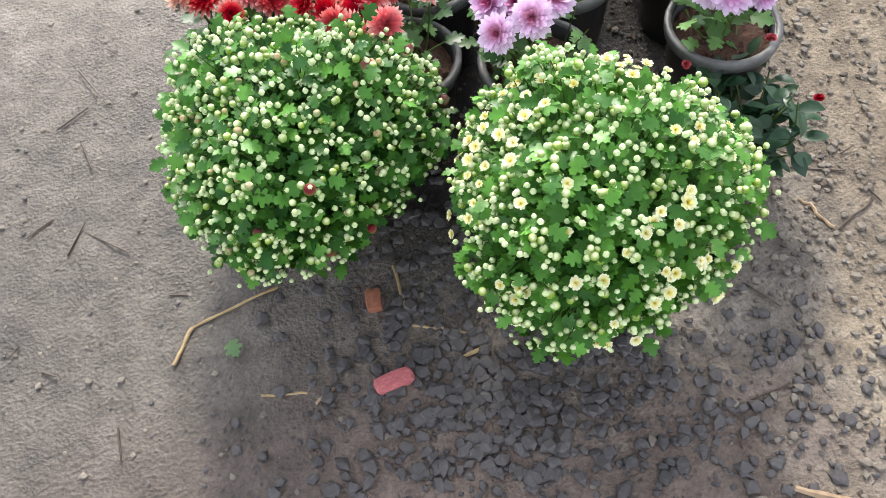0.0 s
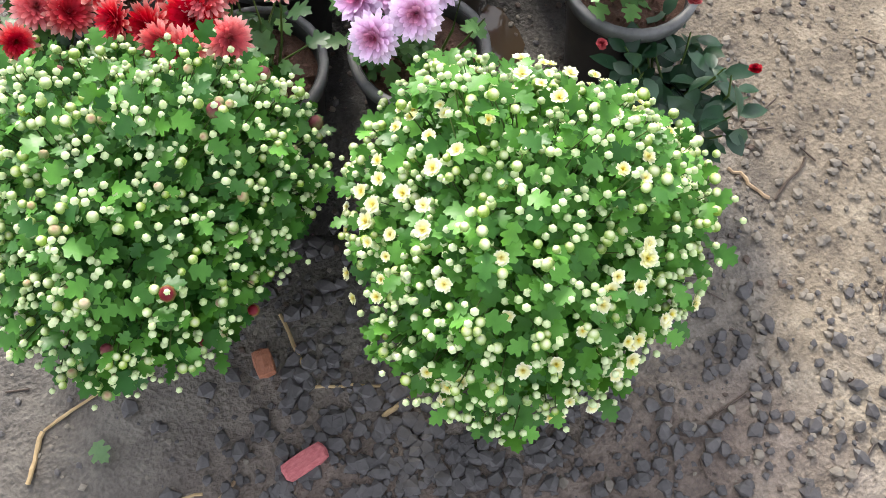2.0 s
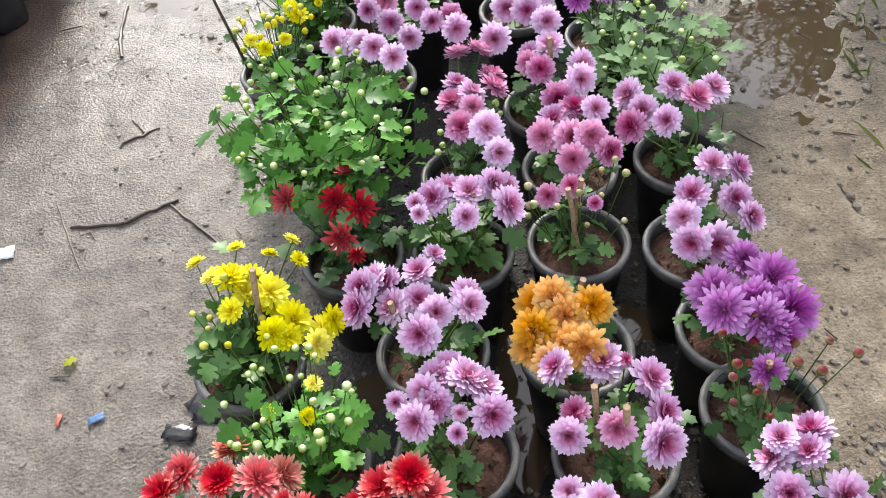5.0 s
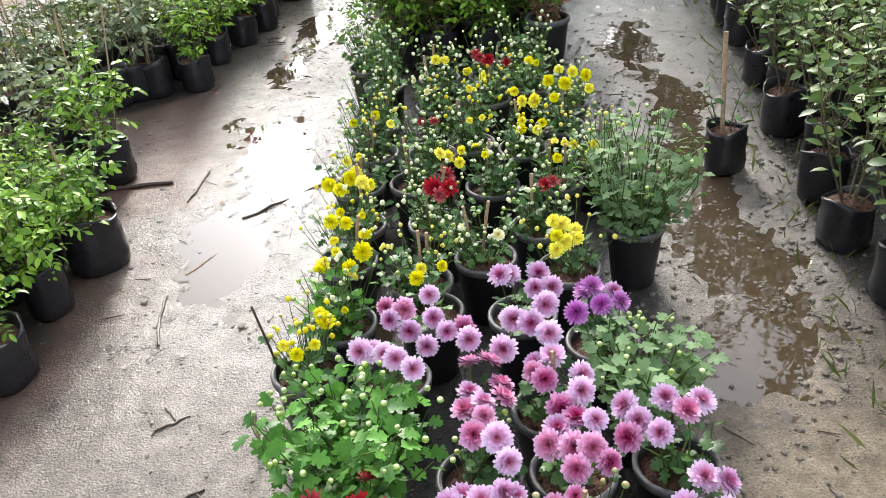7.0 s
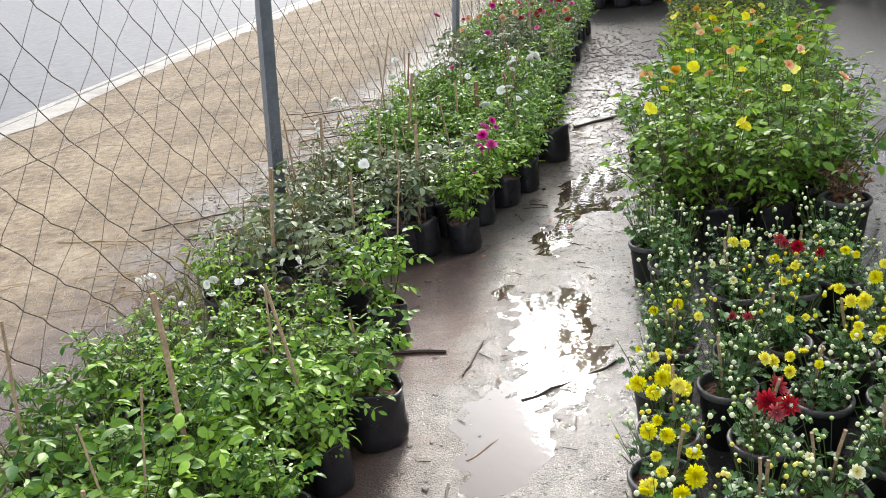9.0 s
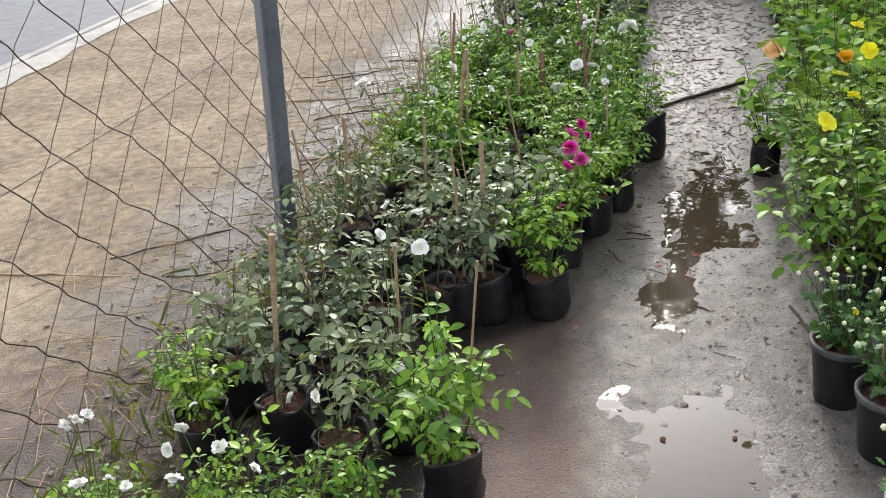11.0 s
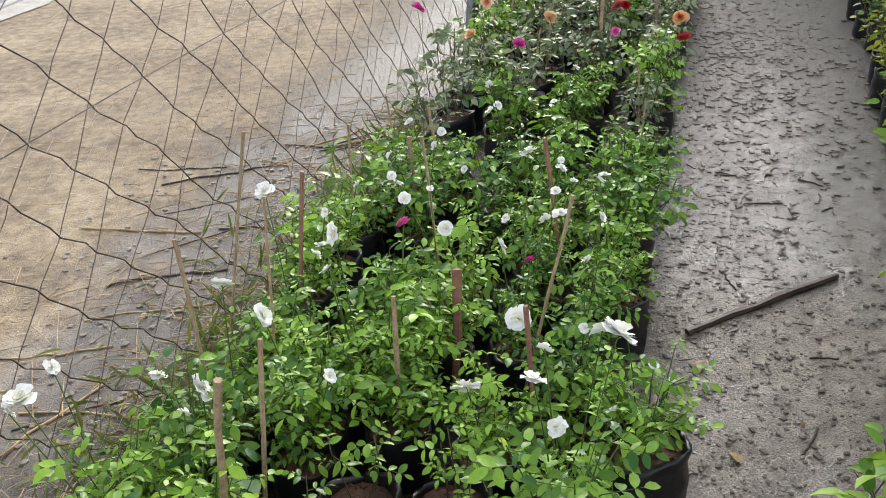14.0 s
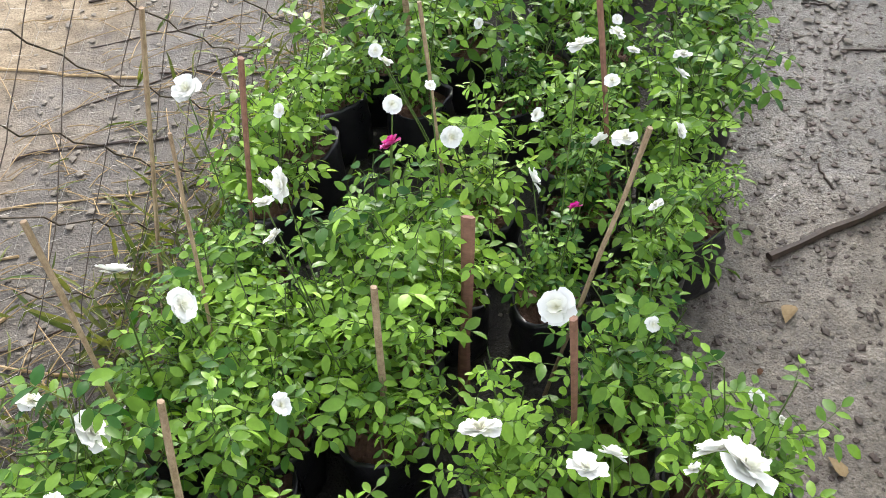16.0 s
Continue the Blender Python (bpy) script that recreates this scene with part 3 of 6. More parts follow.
def shrub_meshes(key, seed, leaf, material, size, stems_n, height, spread, per_stem, compound=0, base_r=0.02, stem_mat=STEM, low=0.35, r=0.0025, forks=0, start=0.15, droop=0.25):
    """The foliage and the stems of one plant, its foot at the origin."""
    rng = random.Random(key + str(seed))
    g, s = Geo(), Geo()
    for k in range(stems_n):
        a = 2 * math.pi * (k + rng.random()) / stems_n
        rad = spread * (0.15 + 0.85 * math.sqrt(rng.random()))
        h = height * rng.uniform(low + 0.25, 1.0) * (1 - 0.3 * (rad / spread) ** 2)
        base = (base_r * math.cos(a), base_r * math.sin(a), 0)
        tip = (rad * math.cos(a), rad * math.sin(a), h)
        leaf_stem(g, s, rng, base, tip, leaf, size, per_stem, spread * 0.2, r, start, droop, compound)
        for _ in range(forks):
            t = rng.uniform(0.35, 0.75)
            b = np.array(base) + (np.array(tip) - np.array(base)) * t
            w = rng.random() * 6.3
            tip2 = b + np.array((math.cos(w) * spread * 0.55, math.sin(w) * spread * 0.55, height * rng.uniform(0.12, 0.35)))
            leaf_stem(g, s, rng, b, tip2, leaf, size, max(3, per_stem // 2), 0.02, r * 0.7, 0.2, droop, compound)
    return g.mesh(key + "_foliage", material), s.mesh(key + "_stems", stem_mat)


def bloom(parent, key, x, y, z, radius, rng, name="flower", lean=25, out=None):
    me = BLOOMS[key][rng.randrange(len(BLOOMS[key]))]
    if out is None:
        m = pose(x, y, z, rng.uniform(-lean, lean), rng.uniform(-lean, lean), rng.uniform(0, 360))
    else:
        q = Vector(out).normalized().to_track_quat("Z", "Y").to_matrix().to_4x4()
        m = Matrix.Translation((x, y, z)) @ q @ pose(0, 0, 0, 0, 0, rng.uniform(0, 360))
    s = radius * rng.uniform(0.88, 1.1)
    return part(name, me, parent, m @ Matrix.Diagonal((s, s, s * 0.95, 1)))


def bud(parent, key, x, y, z, radius, rng):
    s = radius * rng.uniform(0.75, 1.2)
    return part("bud", BUDS[key], parent, pose(x, y, z, rng.uniform(-25, 25), rng.uniform(-25, 25), 0) @ Matrix.Diagonal((s, s, s, 1)))


def pot_parts(parent, rng, scale=1.0):
    pot = part("pot", POT_BODY, parent, pose(0, 0, 0, 0, 0, rng.uniform(0, 360)) @ Matrix.Scale(scale, 4), "tapered black plastic pot")
    part("rim", POT_RIM, pot, None, "scuffed grey rolled rim")
    part("soil", POT_SOIL[rng.randrange(3)], parent, pose(0, 0, (POT_H - 0.03) * scale, 0, 0, rng.uniform(0, 360)) @ Matrix.Scale(scale, 4), "crumbly red-brown potting soil")


COLOUR_WORDS = {"pink": "lilac-pink", "rosepink": "deep pink", "violet": "violet", "red": "brick-red", "rust": "faded rust-red", "crimson": "crimson", "orange": "orange", "yellow": "bright yellow", "cream": "cream"}


def mum(x, y, key, spots=(), radius=0.026, leaves=30, buds=0, budkey="green", second=None, sticks=0, leaf_size=0.035, material=None, height=0.13, spread=0.09, label=""):
    """A potted chrysanthemum. spots: each bloom's place from the pot's middle, with its height above the ground."""
    rng = random.Random(f"{x:.2f}{y:.2f}{key}")
    t = thing("potted_chrysanthemum", x, y, -0.003, 0, label or f"{COLOUR_WORDS[key]} chrysanthemum in a black plastic pot with grey rim", "potted plant", "chrysanthemums in the bed")
    pot_parts(t, rng)
    top = POT_H - 0.025
    if y > 2.45:
        leaves, spread, height, leaf_size = int(leaves * 1.7), spread * 1.35, height * 1.15, leaf_size * 0.85
        radius *= 0.78 if key in ("yellow", "cream") else 0.92
    g, s = Geo(), Geo()
    for i, spot in enumerate(spots):
        px, py, pz, *size = spot
        rr = 1.13 * radius * (size[0] if size else 1.0)
        foot = (rng.uniform(-0.02, 0.02), rng.uniform(-0.02, 0.02), top)
        leaf_stem(g, s, rng, foot, (px, py, pz - rr * 0.3), LOBED, leaf_size, 2, 0.015, 0.0022, 0.15, 0.35)
        out = (px * 1.6 + rng.uniform(-0.06, 0.06), py * 1.2 + rng.uniform(-0.06, 0.06) - 0.09, 0.16)
        bloom(t, (second if second and rng.random() < 0.3 else key), px, py, pz, rr, rng, out=out)
    for k in range(max(4, leaves // 5)):
        a = rng.random() * 6.3
        rad = spread * math.sqrt(rng.random())
        leaf_stem(g, s, rng, (0.02 * math.cos(a), 0.02 * math.sin(a), top), (rad * math.cos(a), rad * math.sin(a), top + height * rng.uniform(0.4, 1.0)), LOBED, leaf_size, 6, 0.02, 0.002, 0.1, 0.3)
    part("foliage", g.mesh("mum_foliage", material or LEAF_MUM), t)
    for k in range(buds):
        a = rng.random() * 6.3
        rad = spread * 1.05 * math.sqrt(rng.random())
        p = (rad * math.cos(a), rad * math.sin(a), top + height * rng.uniform(0.8, 1.25))
        s.tube([(p[0] * 0.6, p[1] * 0.6, top + height * 0.4), p], [0.0013, 0.001], 3, False)
        bud(t, budkey, *p, 0.0065, rng)
    if y > 2.3 and key not in ("pink", "rosepink", "violet"):
        tips = Geo()
        for k in range(15):
            a, rad = rng.random() * 6.3, spread * 1.15 * math.sqrt(rng.random())
            p = (rad * math.cos(a), rad * math.sin(a), top + height * rng.uniform(0.75, 1.3))
            s.tube([(p[0] * 0.6, p[1] * 0.6, top + height * 0.4), p], [0.0012, 0.0009], 3, False)
            put_on(tips, BUD_TEMPLATE, p, (rng.uniform(-0.3, 0.3), 1, 0), (0, 0, 1), rng.uniform(0.005, 0.0085))
        part("bud_mass", tips.mesh("bud_mass", BUDYEL if key == "yellow" and rng.random() < 0.35 else BUDCREAM), t, None, "small pale opening buds")
    part("stem", s.mesh("mum_stems", STEM), t)
    for k in range(sticks):
        stake(t, rng.uniform(-0.03, 0.03), rng.uniform(-0.03, 0.03), top - 0.06, rng.uniform(0.2, 0.28), rng.uniform(-9, 9), rng.uniform(-9, 9), 1.0, k)
    return t


# ---- ground, puddles, road ----
def smooth_step(a, b, v):
    t = np.clip((v - a) / (b - a), 0, 1)
    return t * t * (3 - 2 * t)


def fence_x(y):
    return -1.44 + 0.16 * (y - 5.35)


PUDDLES = [(-0.12, 4.2, 0.2, 0.36, 0.05), (-0.04, 5.1, 0.10, 0.2, 0.1), (0.26, 5.9, 0.2, 0.45, 0.2), (-0.28, 3.3, 0.14, 0.3, 0.15), (-0.02, 3.75, 0.09, 0.25, 0.1),
           (1.12, 2.3, 0.2, 0.2, 0.2), (1.33, 2.75, 0.19, 0.34, 0.28), (1.42, 3.35, 0.14, 0.34, 0.28), (1.66, 4.05, 0.13, 0.4, 0.28), (1.75, 4.9, 0.14, 0.4, 0.25),
           (0.29, 1.45, 0.05, 0.13, 0.1), (0.54, 1.62, 0.07, 0.05, 0.1), (0.34, 1.68, 0.04, 0.09, 0.1), (0.16, 2.72, 0.06, 0.12, 0.1), (0.06, 1.6, 0.05, 0.06, 0.0), (0.47, 1.2, 0.04, 0.1, 0.1)]


def fractal(x, y, s, seed):
    return noise.fractal(Vector((x * s + seed, y * s - seed, seed * 0.37)), 1.0, 2.0, 4)


def ground_z(x, y):
    z = 0.006 * fractal(x, y, 3.0, 3.1) + 0.0055 * fractal(x, y, 15.0, 7.7)
    for px, py, rx, ry, lean in PUDDLES:
        d = ((x - px - lean * (y - py)) / rx) ** 2 + ((y - py) / ry) ** 2
        if d < 6:
            z -= 0.014 * math.exp(-d)
    return z


def spread_axis(lo, hi, step):
    inner = np.arange(lo, hi + step / 2, step)
    steps = [0.3, 1.0, 3.0, 8.0, 20.0, 60.0]
    return np.concatenate([[lo - s for s in steps[::-1]], inner, [hi + s for s in steps]])


def left_edge(y):
    """The path side of the rose bed."""
    return float(np.interp(y, [2.0, 3.1, 3.35, 3.5, 3.85, 4.05, 4.3, 4.75, 4.95, 5.4, 5.9, 6.6, 8.45, 9.7, 12.0], [-1.05, -0.84, -0.76, -0.92, -0.92, -0.8, -0.9, -0.92, -0.50, -0.38, -0.16, -0.07, 0.22, 0.42, 0.8]))


def make_ground():
    xs = spread_axis(-2.2, 2.6, 0.026)
    ys = spread_axis(0.1, 9.5, 0.028)
    nx, ny = len(xs), len(ys)
    co = np.zeros((ny, nx, 3))
    soil = np.zeros((ny, nx, 4))
    for j, y in enumerate(ys):
        for i, x in enumerate(xs):
            near = -2.3 < x < 2.7 and 0.0 < y < 9.6
            co[j, i] = (x, y, ground_z(x, y) if near else 0.0)
            n = fractal(x, y, 2.2, 11.0) if near else 0.0
            n2 = fractal(x, y, 7.0, 5.0) if near else 0.0
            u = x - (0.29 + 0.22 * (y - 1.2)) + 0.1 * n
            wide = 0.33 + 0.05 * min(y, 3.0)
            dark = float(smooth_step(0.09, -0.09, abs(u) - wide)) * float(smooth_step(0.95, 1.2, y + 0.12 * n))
            strip = float(smooth_step(0.16, 0.03, abs(x - 0.1 - 0.05 * n))) * float(smooth_step(0.75, 0.95, y + 0.08 * n2)) * float(smooth_step(1.4, 1.2, y))
            right = max(float(smooth_step(-0.05, 0.25, x - (1.5 + 0.29 * (y - 3.0)) + 0.2 * n)) * 0.9, 0.75 * float(smooth_step(4.8, 6.2, y)) * float(smooth_step(0.9, 1.3, x - 0.2 * (y - 4))))
            right *= float(smooth_step(1.3, 2.3, y))
            lump = float(smooth_step(0.0, 0.5, n2)) * 0.3 * float(smooth_step(4.6, 5.8, y)) + 0.4 * float(smooth_step(7.5, 9.0, y))
            sand = float(smooth_step(0.15, 0.9, fence_x(y) - 0.35 - x + 0.35 * n))
            sand = max(sand, 0.6 * float(smooth_step(0.5, 0.8, x + 0.2 * n2 - 0.12 * max(0, y - 1.2))) * float(smooth_step(3.0, 1.8, y)))
            strip = max(strip, 0.5 * float(smooth_step(0.0, -0.3, x + 0.1 * n)) * float(smooth_step(1.9, 1.1, y)))
            # 0.5 term: dull pale mud; 0.2 term: wet sheen painted as sand tone
            dull = 0.5 * float(smooth_step(5.3, 6.2, y)) * float(smooth_step(7.9, 7.3, y)) + 0.2 * float(smooth_step(4.3, 4.9, y)) * float(smooth_step(6.0, 5.4, y))
            sand = max(sand, dull * float(smooth_step(0.0, 0.15, x - left_edge(y))) * float(smooth_step(0.95, 0.7, x - left_edge(y))) * (0.75 + 0.4 * n2))
            clay = float(smooth_step(0.3, 0.0, math.hypot((x + 0.62) * 1.1, (y - 4.4) * 0.5) - 0.15 + 0.2 * n)) + 0.45 * float(smooth_step(0.9, 0.6, y + 0.15 * n + 0.12 * abs(x - 0.2))) * float(smooth_step(0.8, 0.45, x + 0.1 * n2))
            clay = max(clay, 0.9 * float(smooth_step(0.36, 0.1, x - left_edge(y) + 0.12 * n + 0.06 * n2)) * float(smooth_step(2.2, 2.6, y)) * float(smooth_step(5.4, 4.7, y)))
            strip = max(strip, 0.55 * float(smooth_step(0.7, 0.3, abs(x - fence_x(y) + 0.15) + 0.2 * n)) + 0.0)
            # deep shade beneath the roses, painted into the soil as black over the bed
            rose_bed_shade = float(smooth_step(-0.05, 0.1, x - fence_x(y) - 0.1 + 0.1 * n)) * float(smooth_step(0.12, -0.05, x - left_edge(y) + 0.08 * n)) * float(smooth_step(2.0, 2.4, y))
            strip = max(strip, 0.9 * rose_bed_shade, 0.05 * float(smooth_step(4.0, 6.0, y)) + 0.6 * float(smooth_step(7.4, 8.8, y)))
            # far ground painted black so that no glare shows between the end shrubs
            strip = max(strip, 0.9 * float(smooth_step(11.0, 13.0, y)) * float(smooth_step(-1.0, 0.5, x)))
            film = float(smooth_step(-0.12, 0.1, x - left_edge(y))) * (0.15 + 0.8 * float(smooth_step(1.8, 3.0, y))) * (1 - 0.5 * min(1, clay))
            film *= (1 - 0.1 * dark) * (1 - 0.75 * float(smooth_step(8.0, 10.5, y)))
            if x < fence_x(y):
                film = 0.0
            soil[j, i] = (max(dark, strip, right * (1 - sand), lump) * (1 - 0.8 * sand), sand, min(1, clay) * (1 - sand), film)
    idx = np.arange(nx * ny).reshape(ny, nx)
    faces = np.stack([idx[:-1, :-1], idx[:-1, 1:], idx[1:, 1:], idx[1:, :-1]], -1).reshape(-1, 4)
    me = bpy.data.meshes.new("ground")
    me.from_pydata(co.reshape(-1, 3).tolist(), [], faces.tolist())
    at = me.color_attributes.new("soil", "FLOAT_COLOR", "POINT")
    at.data.foreach_set("color", soil.reshape(-1))
    me.polygons.foreach_set("use_smooth", [True] * len(me.polygons))
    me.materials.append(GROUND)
    me.update()
    return tagged(new("ground", me), "wet grey-brown trampled mud with darker compost patches and painted shade under plants", "ground", kind="structure")


make_ground()
for number, (px, py, rx, ry, lean) in enumerate(PUDDLES):
    g = Geo()
    ring = [(math.cos(k * math.pi / 16) * rx * 1.6 + lean * math.sin(k * math.pi / 16) * ry * 1.6, math.sin(k * math.pi / 16) * ry * 1.6, 0) for k in range(32)]
    g.add(ring, [tuple(range(32))])
    w = new("water", g.mesh("puddle_water", WATER))
    w.location = (px, py, -0.0058 - 0.00012 * number)
    tagged(w, "shallow muddy puddle reflecting the pale sky", "puddle", "puddles on the path", "structure")


def slab(name, outline, z0, z1, material, label, kind="structure"):
    n = len(outline)
    g = Geo()
    g.add([(x, y, z0) for x, y in outline] + [(x, y, z1) for x, y in outline],
          [tuple(range(n, 2 * n)), tuple(range(n))[::-1]] + [(i, (i + 1) % n, n + (i + 1) % n, n + i) for i in range(n)])
    return tagged(new(name, g.mesh(name, material, False)), label, name.split("_")[0], kind=kind)


def road_x(y):
    return -5.0 + 0.085 * (y - 9.4)


slab("road", [(road_x(-30), -30), (-80, -30), (-80, 95), (road_x(95), 95)], -0.05, 0.03, ASPHALT, "wet pale grey asphalt road beyond the fence")
rng = random.Random(5)
g = Geo()
edge = [(road_x(y), y) for y in np.arange(-2, 60, 0.3)]
for side in (0, 1):
    g.v.append(np.array([(x + (rng.uniform(0.18, 0.34) if side else -0.12), y, 0.008 if side else 0.036) for x, y in edge]))
k = len(edge)
g.n = 2 * k
g.f = [(i, k + i, k + i + 1, i + 1) for i in range(k - 1)]
tagged(new("pavement", g.mesh("pavement", CONCRETE)), "broken pale concrete edge along the road", "kerb", kind="structure")


# ---- fence ----
def fence_point(s, z, lean=0.0):
    """s metres along the fence from its first post."""
    return (-1.44 + 0.158 * s + lean, 5.35 + 0.987 * s, z)


fence = thing("wire_fence", -1.44, 5.35, 0, 0, "chain-link wire fence with grey steel angle posts", "fence")


def angle_post(s, name):
    g = Geo()
    w, t, h = 0.082, 0.007, 2.0
    out = [(0, 0), (w, 0), (w, t), (t, t), (t, w), (0, w)]
    g.add([(x, y, -0.2) for x, y in out] + [(x, y, h) for x, y in out], [tuple(range(6, 12)), tuple(range(6))[::-1]] + [(i, (i + 1) % 6, 6 + (i + 1) % 6, 6 + i) for i in range(6)])
    p = fence_point(s, 0)
    return part(name, g.mesh(name, STEEL, False), fence, pose(p[0] + 1.365, p[1] - 5.35, 0, 0, 5.0, 0) @ pose(0, 0, 0, 0, 0, -60), "grey painted steel angle post")


for s in (-2.9, 0.0, 5.0, 10.0):
    angle_post(s, "post")
g = Geo()
half_w, half_h = 0.108, 0.11
for n in range(-110, 150, 2):
    for way in (1, -1):
        pts = []
        for k in range(18):
            for side in (-1, 1):
                s = (n + way * (k + 0.07 * side)) * half_w + 0.006 * math.sin(n * 2.3 + k * 1.1)
                p = fence_point(s, 0.03 + (k + 0.16 * side) * half_h + 0.007 * math.sin(n * 0.9 + k * 1.9), 0.012 * math.sin(n * 1.7 + k) + 0.004 * side * way)
                pts.append((p[0] + 1.44, p[1] - 5.35, p[2]))
        if -4.8 < pts[0][1] < 9.5:
            g.tube(pts, [0.0021 if way < 0 else 0.0011] * len(pts), 4, False)
tagged(part("chain_link", g.mesh("chain_link", WIRE), fence, None, "rusty diamond chain-link wire"), kind="stuff")
g = Geo()
for z in (0.05, 1.0, 1.85):
    pts = [fence_point(s, z + 0.02 * math.sin(s * 1.3), 0.015) for s in np.arange(-4.0, 10.1, 0.5)]
    g.tube([(p[0] + 1.44, p[1] - 5.35, p[2]) for p in pts], [0.002] * len(pts), 4, False)
part("straining_wire", g.mesh("straining_wire", WIRE), fence)
g = Geo()
hs = 0.045
for i in range(-60, 150):
    for j in range(0, 17):
        s, z = (i + 0.5 * (j % 2)) * hs * 1.7, 0.04 + j * hs * 1.5
        if not -3.2 < s < 8.0 or z > 1.1:
            continue
        c = [fence_point(s + ds, z + dz, 0.03) for ds, dz in ((0, hs * 0.5), (hs * 0.85, 0), (0, -hs * 0.5), (-hs * 0.85, 0), (0, hs * 1.0))]
        c = [(p[0] + 1.44, p[1] - 5.35, p[2]) for p in c]
        for a, b in ((0, 1), (0, 3), (0, 4)):
            g.tube([c[a], c[b]], [0.00042, 0.00042], 3, False)
tagged(part("netting", g.mesh("netting", GREYWIRE), fence, None, "fine galvanised hexagonal netting along the foot"), kind="stuff")


# ---- two mounded bushes at the near end ----
def bush(x, y, radius, low, high, seed, budset, blooms, label, n=640):
    rng = random.Random(seed)
    t = thing("chrysanthemum_bush", x, y, -0.003, 0, label, "potted plant", "mounded bushes")
    pot_parts(t, rng, 0.95)
    g, s, b = Geo(), Geo(), Geo()
    mid = low + (high - low) * 0.32
    core = np.array((0, 0, 0.17))
    made = 0
    for k in range(n):
        up = 1 - 1.32 * (k + 0.5) / n
        a = k * 2.399963 + rng.uniform(-0.25, 0.25)
        flat = math.sqrt(max(0, 1 - up * up))
        bulge = 1 + 0.10 * math.sin(3 * a + seed) + rng.uniform(-0.09, 0.07)
        shrink = 1.0 if up > 0 else 1 + up * 0.7
        tip = np.array((shrink * radius * flat * math.cos(a) * bulge, shrink * radius * flat * math.sin(a) * bulge, mid + up * ((high - mid) if up > 0 else (mid - low) * 3.0) * bulge))
        inner = core + (tip - core) * 0.45
        leaf_stem(g, s, rng, inner, tip, LOBED, 0.025, 8, 0.01, 0.0013, 0.0, 0.15)
        for _ in range(1 + (rng.random() < 0.4)):
            o = np.array((rng.uniform(-1, 1), rng.uniform(-1, 1), rng.uniform(-0.4, 0.6))) * 0.014 * (_ > 0)
            p = tip + o
            if made < 300 and (k * 7919) % n < 0.42 * n and p[2] > 0.06:
                r = rng.random()
                key = "red" if r < budset[0] else "pink" if r < budset[0] + budset[1] else "green"
                bud(t, key, *p, 0.0055 if key != "red" else 0.009, rng)
                made += 1
            elif p[2] > 0.06:
                put_on(b, BUD_TEMPLATE, p, (0.01, 1, 0), (0, 0, 1), 0.0046)
        p = tip + np.array((rng.uniform(-1, 1), rng.uniform(-1, 1), rng.uniform(-0.6, 0.3))) * 0.02
        put_on(b, BUD_TEMPLATE, p, (0.01, 1, 0), (0, 0, 1), rng.uniform(0.0034, 0.0046))
    for key, share, rad in blooms:
        for _ in range(share):
            up, a = rng.uniform(-0.1, 0.97), rng.random() * 6.3
            flat = math.sqrt(1 - up * up)
            p = (radius * 1.02 * flat * math.cos(a), radius * 1.02 * flat * math.sin(a), mid + up * (high - mid) + 0.006)
            bloom(t, key, *p, rad * rng.uniform(0.75, 1.25), rng, out=(p[0], p[1] - 0.03, p[2] - 0.1))
    part("foliage", g.mesh("bush_foliage", LEAF_BUSH), t)
    part("stem", s.mesh("bush_stems", STEM), t)
    part("bud_mass", b.mesh("bud_mass", BUDGREEN), t, None, "small pale green buds")
    return t


bush(-0.078, 0.985, 0.197, 0.13, 0.392, 1, (0.045, 0.13), [], "dense green chrysanthemum bush with pale and dark-red buds")
bush(0.312, 0.785, 0.196, 0.115, 0.415, 2, (0.0, 0.0), [("cream", 120, 0.008)], "dense green chrysanthemum bush with cream buds and small flowers")
t = thing("dark_leaved_plant", 0.60, 0.93, -0.002, 0, "low plant with dark glossy leaves and red buds", "potted plant")
f, s = shrub_meshes("dark_plant", 1, OVAL, LEAF_DARK, 0.04, 22, 0.15, 0.095, 9, base_r=0.02, low=0.2, start=0.1)
part("bag", BAGS[0], t, Matrix.Diagonal((0.8, 0.8, 0.6, 1)), "small black polythene bag")
part("foliage", f, t, pose(0, 0, 0.09))
part("stem", s, t, pose(0, 0, 0.09))
rng = random.Random(8)
for p in ((-0.1, 0.05, 0.24), (0.07, -0.04, 0.22), (0.03, 0.06, 0.25)):
    bloom(t, "redrose", *p, 0.009, rng)


# ---- middle bed: potted chrysanthemums ----
def green_mum(x, y, material, spread, height, n, size, buds, label):
    rng = random.Random(f"{x}{y}")
    t = thing("potted_chrysanthemum", x, y, -0.003, 0, label, "potted plant", "chrysanthemums in the bed")
    pot_parts(t, rng)
    f, s = shrub_meshes("green_mum", x, LOBED, material, size, n, height, spread, 8, base_r=0.04, low=0.35, start=0.05)
    part("foliage", f, t, pose(0, 0, 0.17))
    part("stem", s, t, pose(0, 0, 0.17))
    for _ in range(buds):
        a, rad = rng.random() * 6.3, spread * math.sqrt(rng.random())
        bud(t, "green", rad * math.cos(a), rad * math.sin(a), 0.17 + height * (1 - 0.3 * (rad / spread) ** 2) * rng.uniform(0.85, 1.05), 0.0065, rng)
    return t


